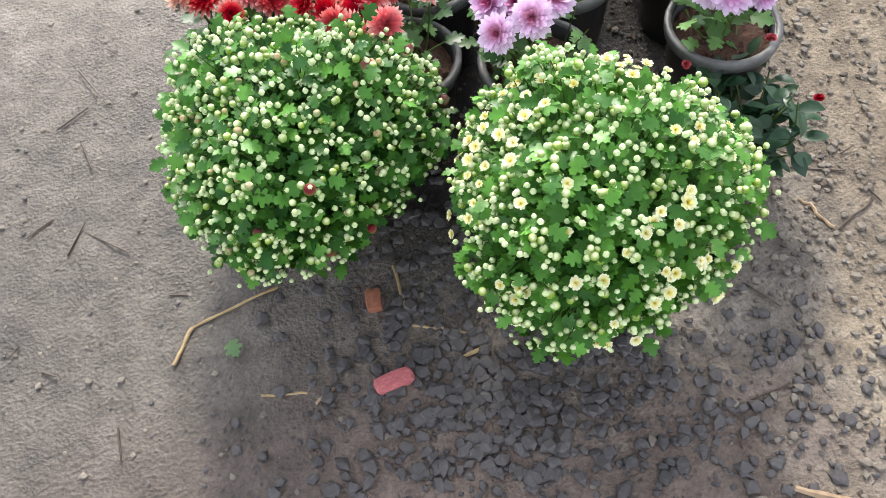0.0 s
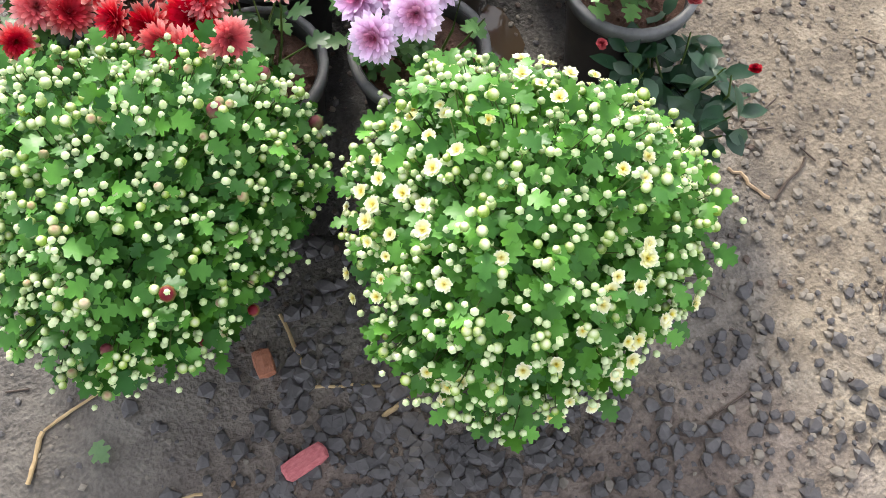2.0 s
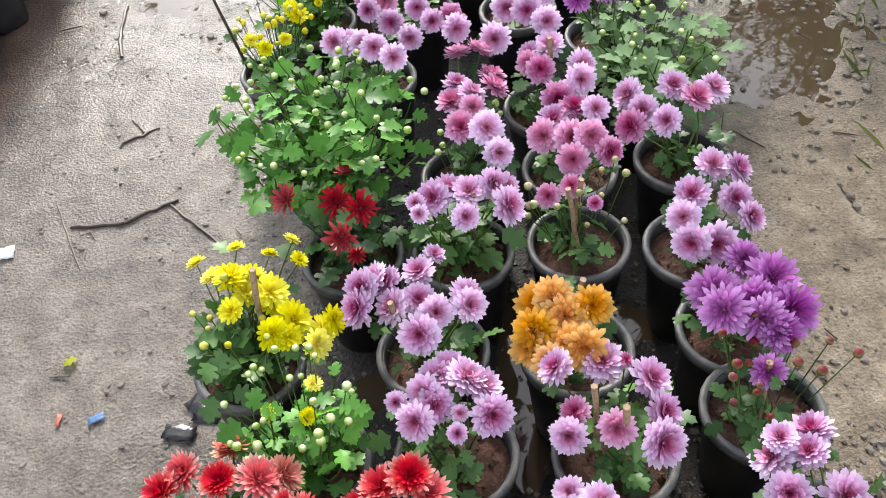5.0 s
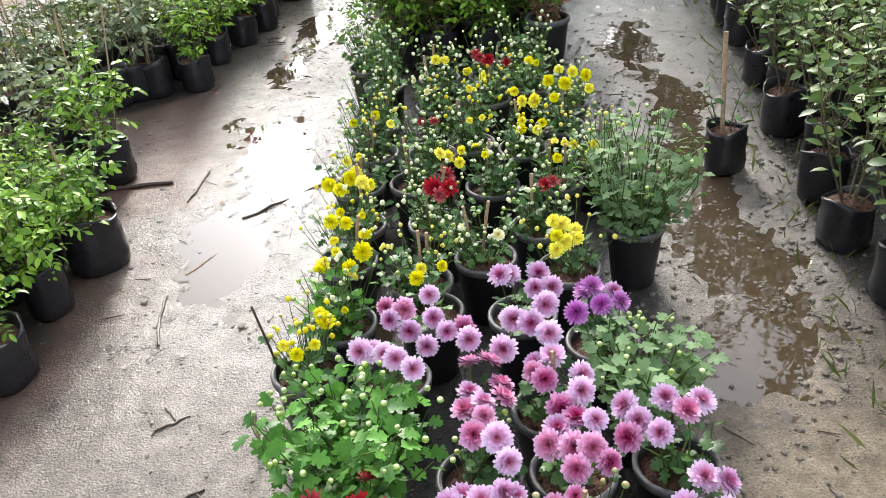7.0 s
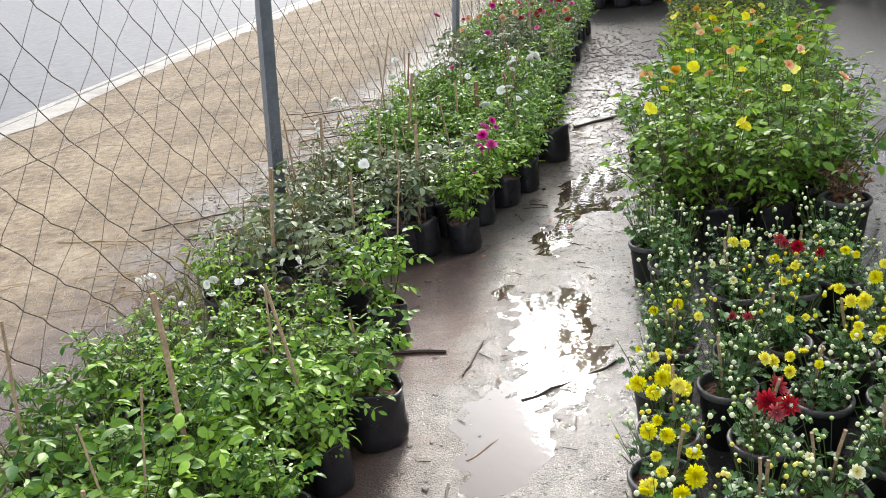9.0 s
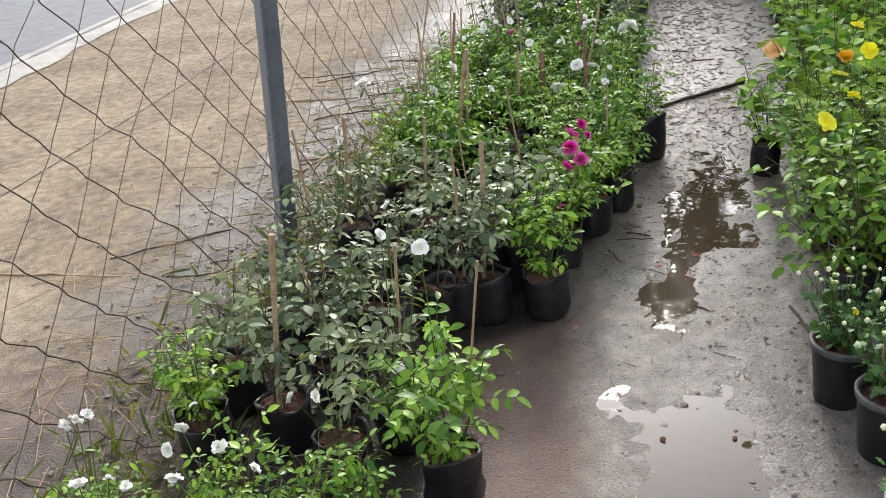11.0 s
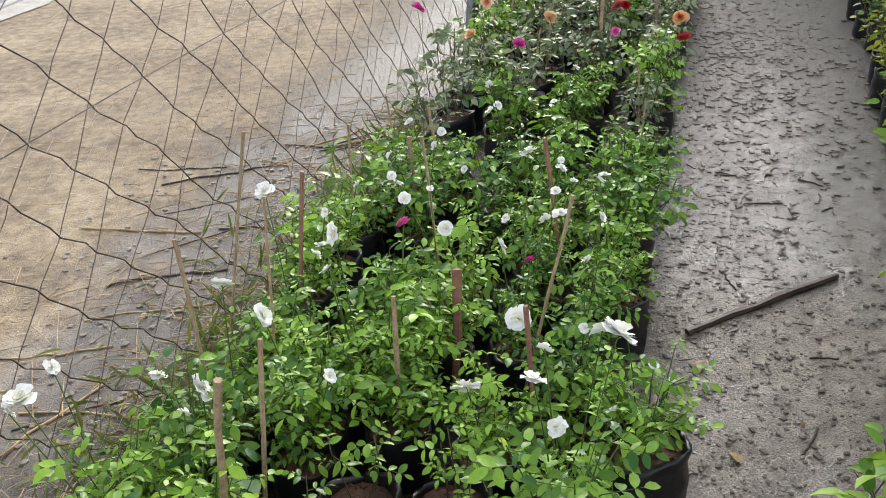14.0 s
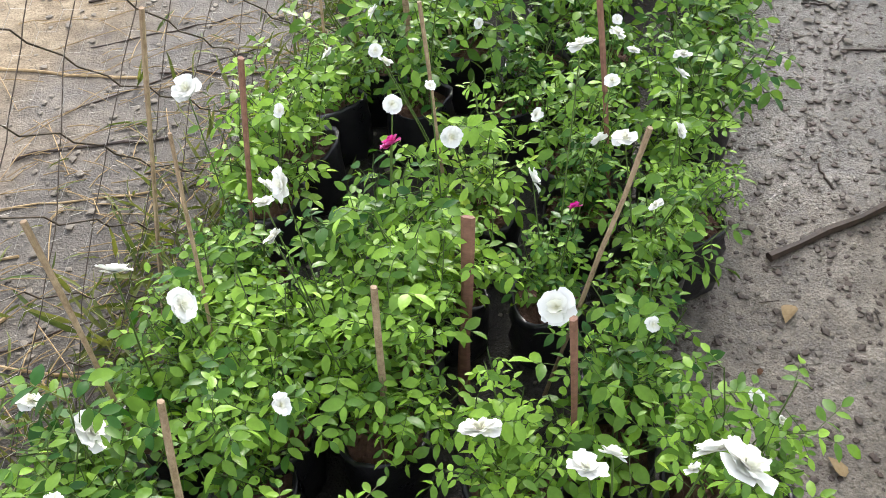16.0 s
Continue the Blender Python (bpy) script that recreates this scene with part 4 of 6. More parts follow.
mum(-0.16, 1.2, "red", [(0.03, 0.13, 0.308), (-0.03, 0.1, 0.32), (0.02, 0.07, 0.332), (-0.06, 0.08, 0.314), (-0.05, 0.03, 0.326), (-0.02, 0.03, 0.308, 1.2), (0.05, 0.01, 0.32), (0.07, 0.06, 0.332), (0.1, 0.07, 0.314), (0.12, 0.0, 0.326), (0.08, 0.0, 0.308), (0.02, -0.03, 0.32, 0.7), (0.1, 0.02, 0.332, 0.6)], radius=0.026, leaves=25, second="rust")
mum(0.1, 1.13, "red", [(-0.07, 0.07, 0.308), (-0.04, 0.09, 0.32), (0.0, 0.09, 0.332), (0.02, 0.07, 0.314), (0.05, 0.01, 0.326), (-0.05, 0.01, 0.308, 1.3), (-0.07, -0.04, 0.32), (-0.02, -0.05, 0.332), (-0.1, 0.01, 0.314), (-0.03, 0.02, 0.326), (0.0, 0.03, 0.308, 0.5), (-0.09, -0.02, 0.32), (-0.13, 0.02, 0.332)], radius=0.026, leaves=25)
mum(0.17, 1.31, "pink", [(0.01, 0.07, 0.318), (-0.03, 0.03, 0.33), (-0.05, -0.02, 0.342), (-0.02, 0.01, 0.324), (0.05, -0.03, 0.336), (0.05, 0.03, 0.318), (0.03, 0.04, 0.33), (0.0, -0.05, 0.342, 0.5), (0.01, -0.01, 0.324, 0.5), (-0.07, 0.02, 0.336, 0.6), (-0.01, 0.06, 0.318)], radius=0.026, leaves=20, sticks=1)
mum(0.3, 1.08, "pink", [(-0.03, 0.01, 0.318, 1.25), (0.02, -0.01, 0.33), (-0.02, -0.05, 0.342), (-0.07, -0.05, 0.324), (-0.07, 0.0, 0.336), (-0.02, 0.05, 0.318), (0.02, 0.03, 0.33), (0.06, 0.01, 0.342), (-0.06, 0.04, 0.324, 0.8), (0.02, 0.05, 0.336), (-0.01, 0.08, 0.318, 0.8)], radius=0.026, leaves=20)
mum(0.39, 1.26, "pink", [(-0.06, 0.01, 0.318, 0.75), (-0.08, -0.03, 0.33, 0.9), (-0.02, -0.04, 0.342, 0.95), (0.05, -0.02, 0.324, 1.1), (0.03, -0.07, 0.336, 1.1), (0.0, 0.08, 0.318), (0.05, 0.03, 0.33), (-0.07, 0.07, 0.342, 0.9), (0.03, 0.07, 0.324, 0.4)], radius=0.026, leaves=30, second="rosepink", sticks=2)
mum(0.6, 1.08, "pink", [(-0.05, 0.07, 0.318), (-0.01, 0.06, 0.33, 0.85), (-0.04, 0.08, 0.342, 0.8), (0.01, 0.09, 0.324), (-0.06, 0.01, 0.336), (0.01, 0.0, 0.318, 1.15), (-0.06, -0.04, 0.33), (-0.04, -0.07, 0.342), (0.01, -0.04, 0.324), (0.0, -0.08, 0.336, 0.85)], radius=0.027, leaves=18)
mum(0.62, 1.28, "violet", [(-0.02, -0.01, 0.318, 0.8), (0.01, 0.04, 0.33, 0.8)], radius=0.026, leaves=25, buds=16, budkey="red", height=0.15, sticks=1)
mum(-0.04, 1.35, "yellow", [(0.03, 0.05, 0.318, 0.45), (0.02, -0.01, 0.33, 0.4), (-0.03, 0.0, 0.342, 0.45)], radius=0.026, leaves=110, buds=26, height=0.18, material=LEAF_BUSH)
mum(0.17, 1.5, "pink", [(0.0, 0.07, 0.318), (-0.05, 0.05, 0.33), (-0.09, 0.04, 0.342), (-0.01, 0.01, 0.324), (0.01, -0.03, 0.336), (-0.05, 0.01, 0.318), (-0.1, 0.01, 0.33), (-0.02, -0.07, 0.342), (0.06, 0.0, 0.324), (0.06, -0.03, 0.336), (0.03, 0.1, 0.318, 0.6), (-0.07, 0.06, 0.33)], radius=0.026, leaves=30, sticks=1)
mum(0.39, 1.45, "orange", [(-0.06, 0.01, 0.318), (-0.03, -0.03, 0.33, 1.1), (0.01, -0.03, 0.342), (-0.04, -0.08, 0.324, 1.1), (-0.08, -0.05, 0.336), (-0.09, -0.06, 0.318), (-0.02, -0.09, 0.33), (-0.04, 0.0, 0.342), (-0.07, -0.1, 0.324)], radius=0.03, leaves=22, sticks=1)
mum(0.64, 1.43, "violet", [(-0.06, -0.02, 0.328, 1.1), (0.0, 0.02, 0.34), (0.02, -0.03, 0.352, 1.2), (0.03, -0.08, 0.334, 1.2), (-0.02, -0.06, 0.346), (0.0, -0.11, 0.328), (-0.02, -0.09, 0.34), (-0.07, -0.07, 0.352)], radius=0.031, leaves=22, sticks=1)
mum(0.26, 1.7, "pink", [(-0.01, 0.03, 0.328), (0.06, 0.01, 0.34), (0.07, -0.06, 0.352, 1.1), (-0.04, 0.01, 0.334), (0.0, -0.06, 0.346, 0.9), (0.08, 0.01, 0.328), (-0.07, 0.0, 0.34, 0.6), (-0.07, -0.04, 0.352, 0.6), (0.02, 0.01, 0.334)], radius=0.026, leaves=45, leaf_size=0.046, sticks=1)
mum(0.46, 1.67, "rosepink", [(-0.05, 0.02, 0.308, 0.9), (-0.01, 0.02, 0.32, 0.9), (0.01, -0.04, 0.332, 0.5)], radius=0.024, leaves=25, buds=14, budkey="pink", sticks=2)
mum(0.65, 1.61, "pink", [(0.04, 0.07, 0.318), (0.07, 0.04, 0.33), (-0.03, -0.01, 0.342), (0.04, -0.02, 0.324), (-0.06, -0.05, 0.336), (0.05, -0.06, 0.318), (-0.03, -0.11, 0.33, 1.1), (-0.07, -0.11, 0.342)], radius=0.026, leaves=20, sticks=1)
mum(0.07, 1.74, "crimson", [(0.02, 0.1, 0.308), (-0.01, 0.02, 0.32), (0.03, -0.02, 0.332, 1.15), (-0.01, -0.06, 0.314), (-0.09, 0.04, 0.326), (0.01, -0.1, 0.308, 0.6)], radius=0.027, leaves=40, leaf_size=0.045)
mum(-0.12, 1.55, "yellow", [(-0.06, 0.15, 0.298, 0.8), (-0.03, 0.1, 0.31), (0.0, 0.08, 0.322, 1.1), (0.03, 0.09, 0.304, 1.1), (0.06, 0.04, 0.316, 1.1), (0.06, 0.03, 0.298), (0.09, -0.02, 0.31, 1.2), (0.06, -0.05, 0.322), (0.12, -0.07, 0.304), (0.15, -0.04, 0.316), (0.13, -0.04, 0.298), (0.08, -0.05, 0.31), (0.0, 0.01, 0.322), (0.02, 0.06, 0.304), (0.01, 0.15, 0.316, 0.6), (0.06, 0.14, 0.298, 0.6), (0.1, 0.15, 0.31, 0.6), (0.11, 0.09, 0.322, 0.6)], radius=0.022, leaves=70, leaf_size=0.042, buds=10, budkey="yellow", sticks=1)
mum(0.71, 1.83, "pink", [(-0.08, 0.02, 0.318), (-0.01, 0.06, 0.33), (0.01, 0.0, 0.342), (0.06, 0.04, 0.324), (-0.06, -0.04, 0.336), (-0.09, 0.07, 0.318), (-0.12, -0.03, 0.33)], radius=0.027, leaves=35, second="rosepink")
mum(0.5, 1.86, "pink", [(-0.03, 0.01, 0.318), (-0.02, -0.06, 0.33), (0.01, -0.08, 0.342), (-0.03, -0.11, 0.324), (0.03, -0.12, 0.336), (-0.06, -0.03, 0.318), (0.01, 0.02, 0.33), (0.04, -0.01, 0.342)], radius=0.026, leaves=25, second="rosepink")
mum(0.31, 1.89, "rosepink", [(0.01, 0.12, 0.328), (0.03, 0.07, 0.34), (0.07, 0.06, 0.352), (0.03, 0.21, 0.334), (0.07, 0.19, 0.346), (0.08, 0.13, 0.328), (-0.01, -0.02, 0.34), (0.03, -0.05, 0.352), (0.04, -0.1, 0.334), (0.02, 0.02, 0.346), (-0.01, 0.07, 0.328)], radius=0.026, leaves=30, second="pink", buds=8)
mum(0.51, 2.05, "pink", [(-0.03, 0.03, 0.318), (0.05, -0.05, 0.33, 1.1), (0.03, -0.11, 0.342, 1.1), (-0.02, -0.13, 0.324), (-0.03, -0.05, 0.336), (-0.04, 0.0, 0.318), (0.01, 0.03, 0.33)], radius=0.026, leaves=22, second="rosepink", sticks=1)
mum(0.54, 2.42, "pink", [(-0.03, 0.0, 0.328), (0.01, -0.09, 0.34), (0.01, -0.18, 0.352), (-0.07, -0.19, 0.334), (-0.01, -0.28, 0.346), (0.04, -0.01, 0.328), (-0.12, -0.3, 0.34), (-0.04, -0.24, 0.352), (0.05, -0.09, 0.334), (-0.06, -0.02, 0.346)], radius=0.027, leaves=22)
mum(0.31, 2.5, "pink", [(-0.01, -0.11, 0.328), (-0.08, -0.17, 0.34), (-0.12, -0.22, 0.352), (-0.08, -0.25, 0.334), (0.0, -0.29, 0.346), (-0.05, -0.31, 0.328), (0.04, -0.28, 0.34), (0.04, -0.34, 0.352), (-0.12, -0.14, 0.334), (-0.02, -0.23, 0.346)], radius=0.027, leaves=25, second="rosepink")
mum(0.7, 2.26, "violet", [(-0.03, 0.05, 0.328), (-0.02, -0.04, 0.34), (-0.09, -0.07, 0.352), (0.03, -0.03, 0.334), (-0.02, 0.03, 0.346), (0.03, 0.02, 0.328)], radius=0.027, leaves=25, second="pink")
mum(0.18, 2.25, "pink", [(-0.04, -0.1, 0.368), (-0.02, -0.13, 0.38), (0.03, -0.21, 0.392), (-0.07, -0.1, 0.374), (0.0, -0.16, 0.386)], radius=0.026, leaves=25)
green_mum(0.06, 1.98, LEAF_BUSH, 0.2, 0.27, 60, 0.042, 40, "leafy green chrysanthemum with small pale buds in a pot")
green_mum(0.73, 2.07, LEAF_PALE, 0.14, 0.2, 34, 0.046, 20, "pale green lobed-leaf chrysanthemum in a black pot")
green_mum(0.98, 2.78, LEAF_BLUE, 0.2, 0.42, 90, 0.036, 30, "tall feathery grey-green chrysanthemum bush in a pot")
mum(-0.02, 2.34, "yellow", [(0.14, 0.21, 0.318, 0.9), (0.06, 0.01, 0.33), (-0.01, -0.12, 0.342, 0.7), (0.03, -0.07, 0.324, 0.6), (-0.04, -0.07, 0.336, 0.6), (0.06, 0.26, 0.318, 0.8)], radius=0.022, leaves=70, buds=10, budkey="yellow", height=0.16)
mum(0.08, 2.51, "yellow", [(-0.05, -0.11, 0.318), (0.01, -0.13, 0.33, 0.6)], radius=0.02, leaves=90, height=0.14, buds=8, material=LEAF_BUSH)
mum(0.12, 2.82, "yellow", [(-0.07, -0.2, 0.318), (-0.03, -0.16, 0.33, 0.7), (0.04, -0.2, 0.342, 1.3), (0.0, -0.24, 0.324, 1.1), (0.05, -0.1, 0.336, 0.8), (-0.03, -0.08, 0.318, 0.7), (-0.06, -0.2, 0.33, 0.7)], radius=0.022, leaves=40, buds=8, budkey="yellow", sticks=1)
mum(0.17, 3.02, "yellow", [(-0.08, -0.17, 0.318, 1.3), (-0.04, -0.21, 0.33, 1.2), (0.01, -0.31, 0.342, 0.8), (-0.05, -0.13, 0.324, 0.7), (0.01, -0.19, 0.336, 0.6)], radius=0.022, leaves=40, buds=10, sticks=1)
mum(0.2, 3.29, "yellow", [(-0.1, -0.2, 0.318, 1.2), (-0.03, -0.2, 0.33, 1.2), (0.0, -0.26, 0.342, 1.2), (0.02, -0.25, 0.324), (-0.07, -0.28, 0.336), (-0.01, -0.14, 0.318)], radius=0.024, leaves=40, buds=12, sticks=1)
mum(0.28, 3.53, "yellow", [(-0.11, -0.29, 0.318), (-0.15, -0.26, 0.33, 0.6), (-0.07, -0.31, 0.342, 0.6)], radius=0.02, leaves=70, buds=14, height=0.17, sticks=2)
mum(0.32, 3.78, "yellow", [(-0.1, -0.25, 0.328, 0.9), (-0.02, -0.24, 0.34), (0.02, -0.36, 0.352, 0.8)], radius=0.02, leaves=90, buds=8, height=0.2, sticks=1)
mum(0.39, 3.25, "yellow", [(0.1, -0.1, 0.328, 1.3), (0.12, -0.18, 0.34, 1.1), (0.07, -0.12, 0.352)], radius=0.022, leaves=45, buds=16, sticks=1)
mum(0.48, 3.45, "crimson", [(-0.03, 0.0, 0.328, 0.8), (0.01, -0.04, 0.34)], radius=0.022, leaves=60, buds=18, height=0.16)
mum(0.41, 2.96, "crimson", [(0.04, 0.02, 0.348, 1.2), (-0.01, -0.07, 0.36, 1.3), (0.03, -0.11, 0.372, 1.2), (0.0, -0.11, 0.354)], radius=0.026, leaves=50, buds=12, sticks=2)
mum(0.31, 2.65, "yellow", [(-0.01, -0.12, 0.318), (-0.03, -0.18, 0.33, 1.2), (0.04, -0.16, 0.342, 0.8)], radius=0.02, leaves=60, buds=20, sticks=2)
mum(0.51, 2.72, "cream", [(0.02, -0.08, 0.318, 1.3), (-0.07, -0.03, 0.33, 0.7)], radius=0.018, leaves=45, buds=14, sticks=2)
mum(0.63, 3.15, "yellow", [(-0.04, 0.05, 0.328, 0.8), (-0.03, -0.05, 0.34, 0.8), (-0.1, -0.02, 0.352)], radius=0.02, leaves=60, buds=16, sticks=1)
mum(0.63, 3.5, "yellow", [(-0.02, -0.11, 0.338, 0.7), (0.02, -0.13, 0.35, 0.7)], radius=0.02, leaves=90, buds=14, height=0.19, sticks=1)
mum(0.71, 2.85, "crimson", [(0.02, 0.01, 0.328, 1.1), (0.04, 0.0, 0.34)], radius=0.024, leaves=60, buds=14, sticks=1)
mum(0.72, 2.6, "yellow", [(-0.01, 0.04, 0.318, 1.3), (0.01, -0.02, 0.33, 1.2), (-0.05, -0.05, 0.342), (-0.03, -0.06, 0.324, 1.1), (0.0, -0.07, 0.336), (-0.06, -0.08, 0.318), (-0.03, 0.05, 0.33)], radius=0.024, leaves=25)
mum(0.84, 3.12, "yellow", [(0.0, 0.03, 0.328), (0.02, -0.02, 0.34, 0.8), (-0.04, -0.14, 0.352)], radius=0.02, leaves=60, buds=12, sticks=2)
mum(1.02, 3.26, "yellow", [(-0.12, -0.13, 0.318), (-0.07, -0.18, 0.33, 1.1), (-0.11, -0.27, 0.342), (-0.05, -0.21, 0.324, 0.8)], radius=0.021, leaves=30, buds=12, sticks=1)
mum(0.8, 3.4, "yellow", [(-0.04, -0.14, 0.338), (0.0, -0.19, 0.35), (-0.01, 0.14, 0.362, 0.9)], radius=0.02, leaves=60, buds=10, sticks=1)
mum(0.98, 3.55, "yellow", [(-0.12, -0.09, 0.348, 1.3), (-0.17, -0.11, 0.36, 1.2), (-0.22, -0.3, 0.372, 0.8), (-0.15, -0.3, 0.354, 0.8), (-0.06, -0.13, 0.366)], radius=0.022, leaves=60, buds=16, sticks=1)
mum(1.06, 3.75, "yellow", [(-0.1, -0.12, 0.348, 1.1), (-0.06, -0.2, 0.36, 1.3), (-0.01, -0.13, 0.372, 1.2), (0.04, -0.13, 0.354, 1.1), (0.0, -0.29, 0.366), (-0.03, -0.02, 0.348)], radius=0.024, leaves=60, buds=12)
mum(0.4, 4.2, "cream", [(0.02, 0.1, 0.328, 0.6)], radius=0.02, leaves=100, buds=12, height=0.2, sticks=1)
mum(0.58, 3.9, "cream", [(-0.09, -0.03, 0.328, 0.9), (-0.06, -0.04, 0.34, 0.8), (-0.07, -0.23, 0.352, 0.8)], radius=0.02, leaves=80, buds=16, sticks=1)
mum(0.64, 4.2, "yellow", [(-0.03, -0.13, 0.328, 1.2), (0.0, -0.18, 0.34)], radius=0.022, leaves=80, buds=14, sticks=1)
mum(0.79, 3.9, "yellow", [(-0.09, -0.04, 0.338), (-0.05, -0.14, 0.35, 0.9), (-0.13, -0.28, 0.362, 0.8)], radius=0.021, leaves=70, buds=14, sticks=1)
mum(0.85, 4.15, "crimson", [(-0.07, -0.15, 0.338), (-0.05, -0.22, 0.35, 1.2), (0.0, -0.31, 0.362, 0.9), (-0.08, -0.12, 0.344)], radius=0.024, leaves=60, buds=10, sticks=1)
mum(0.98, 3.97, "yellow", [(-0.03, -0.1, 0.348), (-0.02, -0.17, 0.36, 0.8), (-0.18, -0.46, 0.372)], radius=0.021, leaves=80, buds=16, sticks=1)
mum(1.02, 4.22, "cream", [(-0.07, -0.22, 0.328, 0.7)], radius=0.02, leaves=80, buds=16, height=0.18)
mum(0.36, 4.45, "yellow", [(0.0, -0.06, 0.328, 0.5)], radius=0.02, leaves=100, buds=10, height=0.2)


# ---- bagged plants ----
def bagged(name, x, y, foliage, label, category, group, size=1.0, turn=0.0, height=1.0, sticks=0, z=-0.003):
    rng = random.Random(f"{name}{x:.3f}{y:.3f}")
    t = thing(name, x, y, z, turn, label, category, group)
    tall = 0.35 + 0.55 * size
    part("bag", BAGS[rng.randrange(5)], t, Matrix.Diagonal((size, size, tall * rng.uniform(0.95, 1.08), 1)), "crumpled black polythene grow bag")
    part("soil", BAG_SOIL[rng.randrange(3)], t, pose(0, 0, 0.15 * tall, 0, 0, rng.uniform(0, 360)) @ Matrix.Diagonal((size, size, 1, 1)), "red-brown soil")
    f, s = foliage
    m = pose(0, 0, 0.15 * tall, rng.uniform(-4, 4), rng.uniform(-4, 4), rng.uniform(0, 360)) @ Matrix.Scale(height, 4)
    part("foliage", f, t, m)
    part("stem", s, t, m)
    for k in range(sticks):
        stake(t, rng.uniform(-0.03, 0.03), rng.uniform(-0.03, 0.03), 0.08 * size, rng.uniform(0.34, 0.66), rng.uniform(-10, 10), rng.uniform(-10, 10), rng.choice([0.7, 0.9, 1.1, 1.8]), rng.randrange(9))
    return t


def family(key, count, *args, **kw):
    return [shrub_meshes(key, i, *args, **kw) for i in range(count)]


ROSES = family("rose", 7, OVAL, LEAF_ROSE, 0.036, 7, 0.42, 0.15, 7, compound=5, low=0.3, forks=2, r=0.0028)
DUSTY = family("dusty_rose", 5, OVAL, LEAF_DUSTY, 0.044, 4, 0.5, 0.12, 5, compound=5, low=0.4, start=0.38, forks=1, r=0.003, stem_mat=BROWNSTEM)
BROADROSE = family("broad_rose", 4, OVAL, LEAF_ROSE, 0.05, 7, 0.36, 0.16, 6, compound=3, low=0.3, forks=1, r=0.0028)
TALL = family("tall_shrub", 6, OVAL, LEAF_TALL, 0.044, 7, 0.76, 0.2, 14, low=0.35, start=0.25, forks=2, r=0.0032, stem_mat=BROWNSTEM)
GOLD = family("golden_shrub", 3, OVAL, LEAF_YELLOW, 0.045, 8, 0.55, 0.2, 12, low=0.35, forks=2, r=0.003, stem_mat=BROWNSTEM)
HIBIS = family("hibiscus", 5, BROAD, LEAF_LIME, 0.078, 8, 0.58, 0.2, 10, low=0.4, forks=1, r=0.0035, stem_mat=BROWNSTEM)
FINE = family("fine_shrub", 4, OVAL, LEAF_FINE, 0.04, 11, 0.5, 0.24, 9, compound=3, low=0.3, forks=2, r=0.0028, stem_mat=BROWNSTEM)

SPARSE = family("sparse_rose", 3, OVAL, LEAF_ROSE, 0.036, 3, 0.36, 0.09, 4, compound=5, low=0.4, start=0.5, r=0.0028, stem_mat=BROWNSTEM)

LEFT = []
PALEROSE = family("pale_rose", 1, OVAL, LEAF_PALE, 0.075, 4, 0.3, 0.12, 4, compound=3, low=0.5, r=0.003)


rng = random.Random(21)
y = 2.1
while y < 12.4:
    step = 0.2 if y < 3.4 else 0.22 if y < 8.3 else 0.25
    right, left = left_edge(y), fence_x(y) + (0.2 if y < 5.7 else 0.25)
    n = max(2, int((right - left) / step) + 1)
    for k in range(n):
        x = right - k * (right - left) / max(1, n - 1) + rng.uniform(-0.04, 0.03)
        yy = y + rng.uniform(-0.05, 0.05)
        if 8.28 < y < 8.5 or 3.85 < y < 4.6 or 3.9 < y < 6.0 and k == 0 or y < 3.4 and x > -1.0 or 3.4 < y < 3.9 and x > -0.86:
            continue
        if k and (4.6 < y < 5.75 and rng.random() < 0.25 or 5.75 < y < 8.3 and rng.random() < 0.16):
            continue
        if 4.05 < yy < 5.75 and x < 0.1 - 0.28 * (5.75 - yy):
            fam, word, h = DUSTY, "rose bush with dusty grey-green leaves in a black grow bag", rng.uniform(0.85, 1.12)
            sticks = rng.random() < 0.6
        elif yy > 8.4:
            fam, word, h = DUSTY if rng.random() < 0.6 else ROSES, "rose bush with dull green leaves in a black grow bag", rng.uniform(0.9, 1.25)
            sticks = rng.random() < 0.5
        elif 3.4 < y < 3.9:
            fam, word, h, sticks = FINE, "low fine-leaved rose bush with white flowers in a bag", rng.uniform(0.62, 0.8), False
        elif yy < 4.1:
            fam, word, h = (BROADROSE if rng.random() < 0.75 else ROSES), "young rose bush with fresh green leaves in a black grow bag", rng.uniform(0.85, 1.15)
            sticks = rng.random() < 0.4
        else:
            fam, word, h = (ROSES if rng.random() < 0.85 else BROADROSE), "leafy green rose bush staked in a black grow bag", rng.uniform(0.66, 1.15)
            sticks = rng.random() < 0.55
        if 6.1 < yy < 6.42 and -0.64 < x < -0.18:
            fam, word, h = SPARSE, "thin young rose with few leaves in a black grow bag", 0.9
        t = bagged("rose_bush", x, yy, fam[rng.randrange(len(fam))], word, "rose bush", "roses along the fence", rng.uniform(1.15, 1.42), rng.uniform(0, 360), h * 0.9, int(sticks and not 5.9 < yy < 7.6))
        LEFT.append((x, yy, t))
    y += step

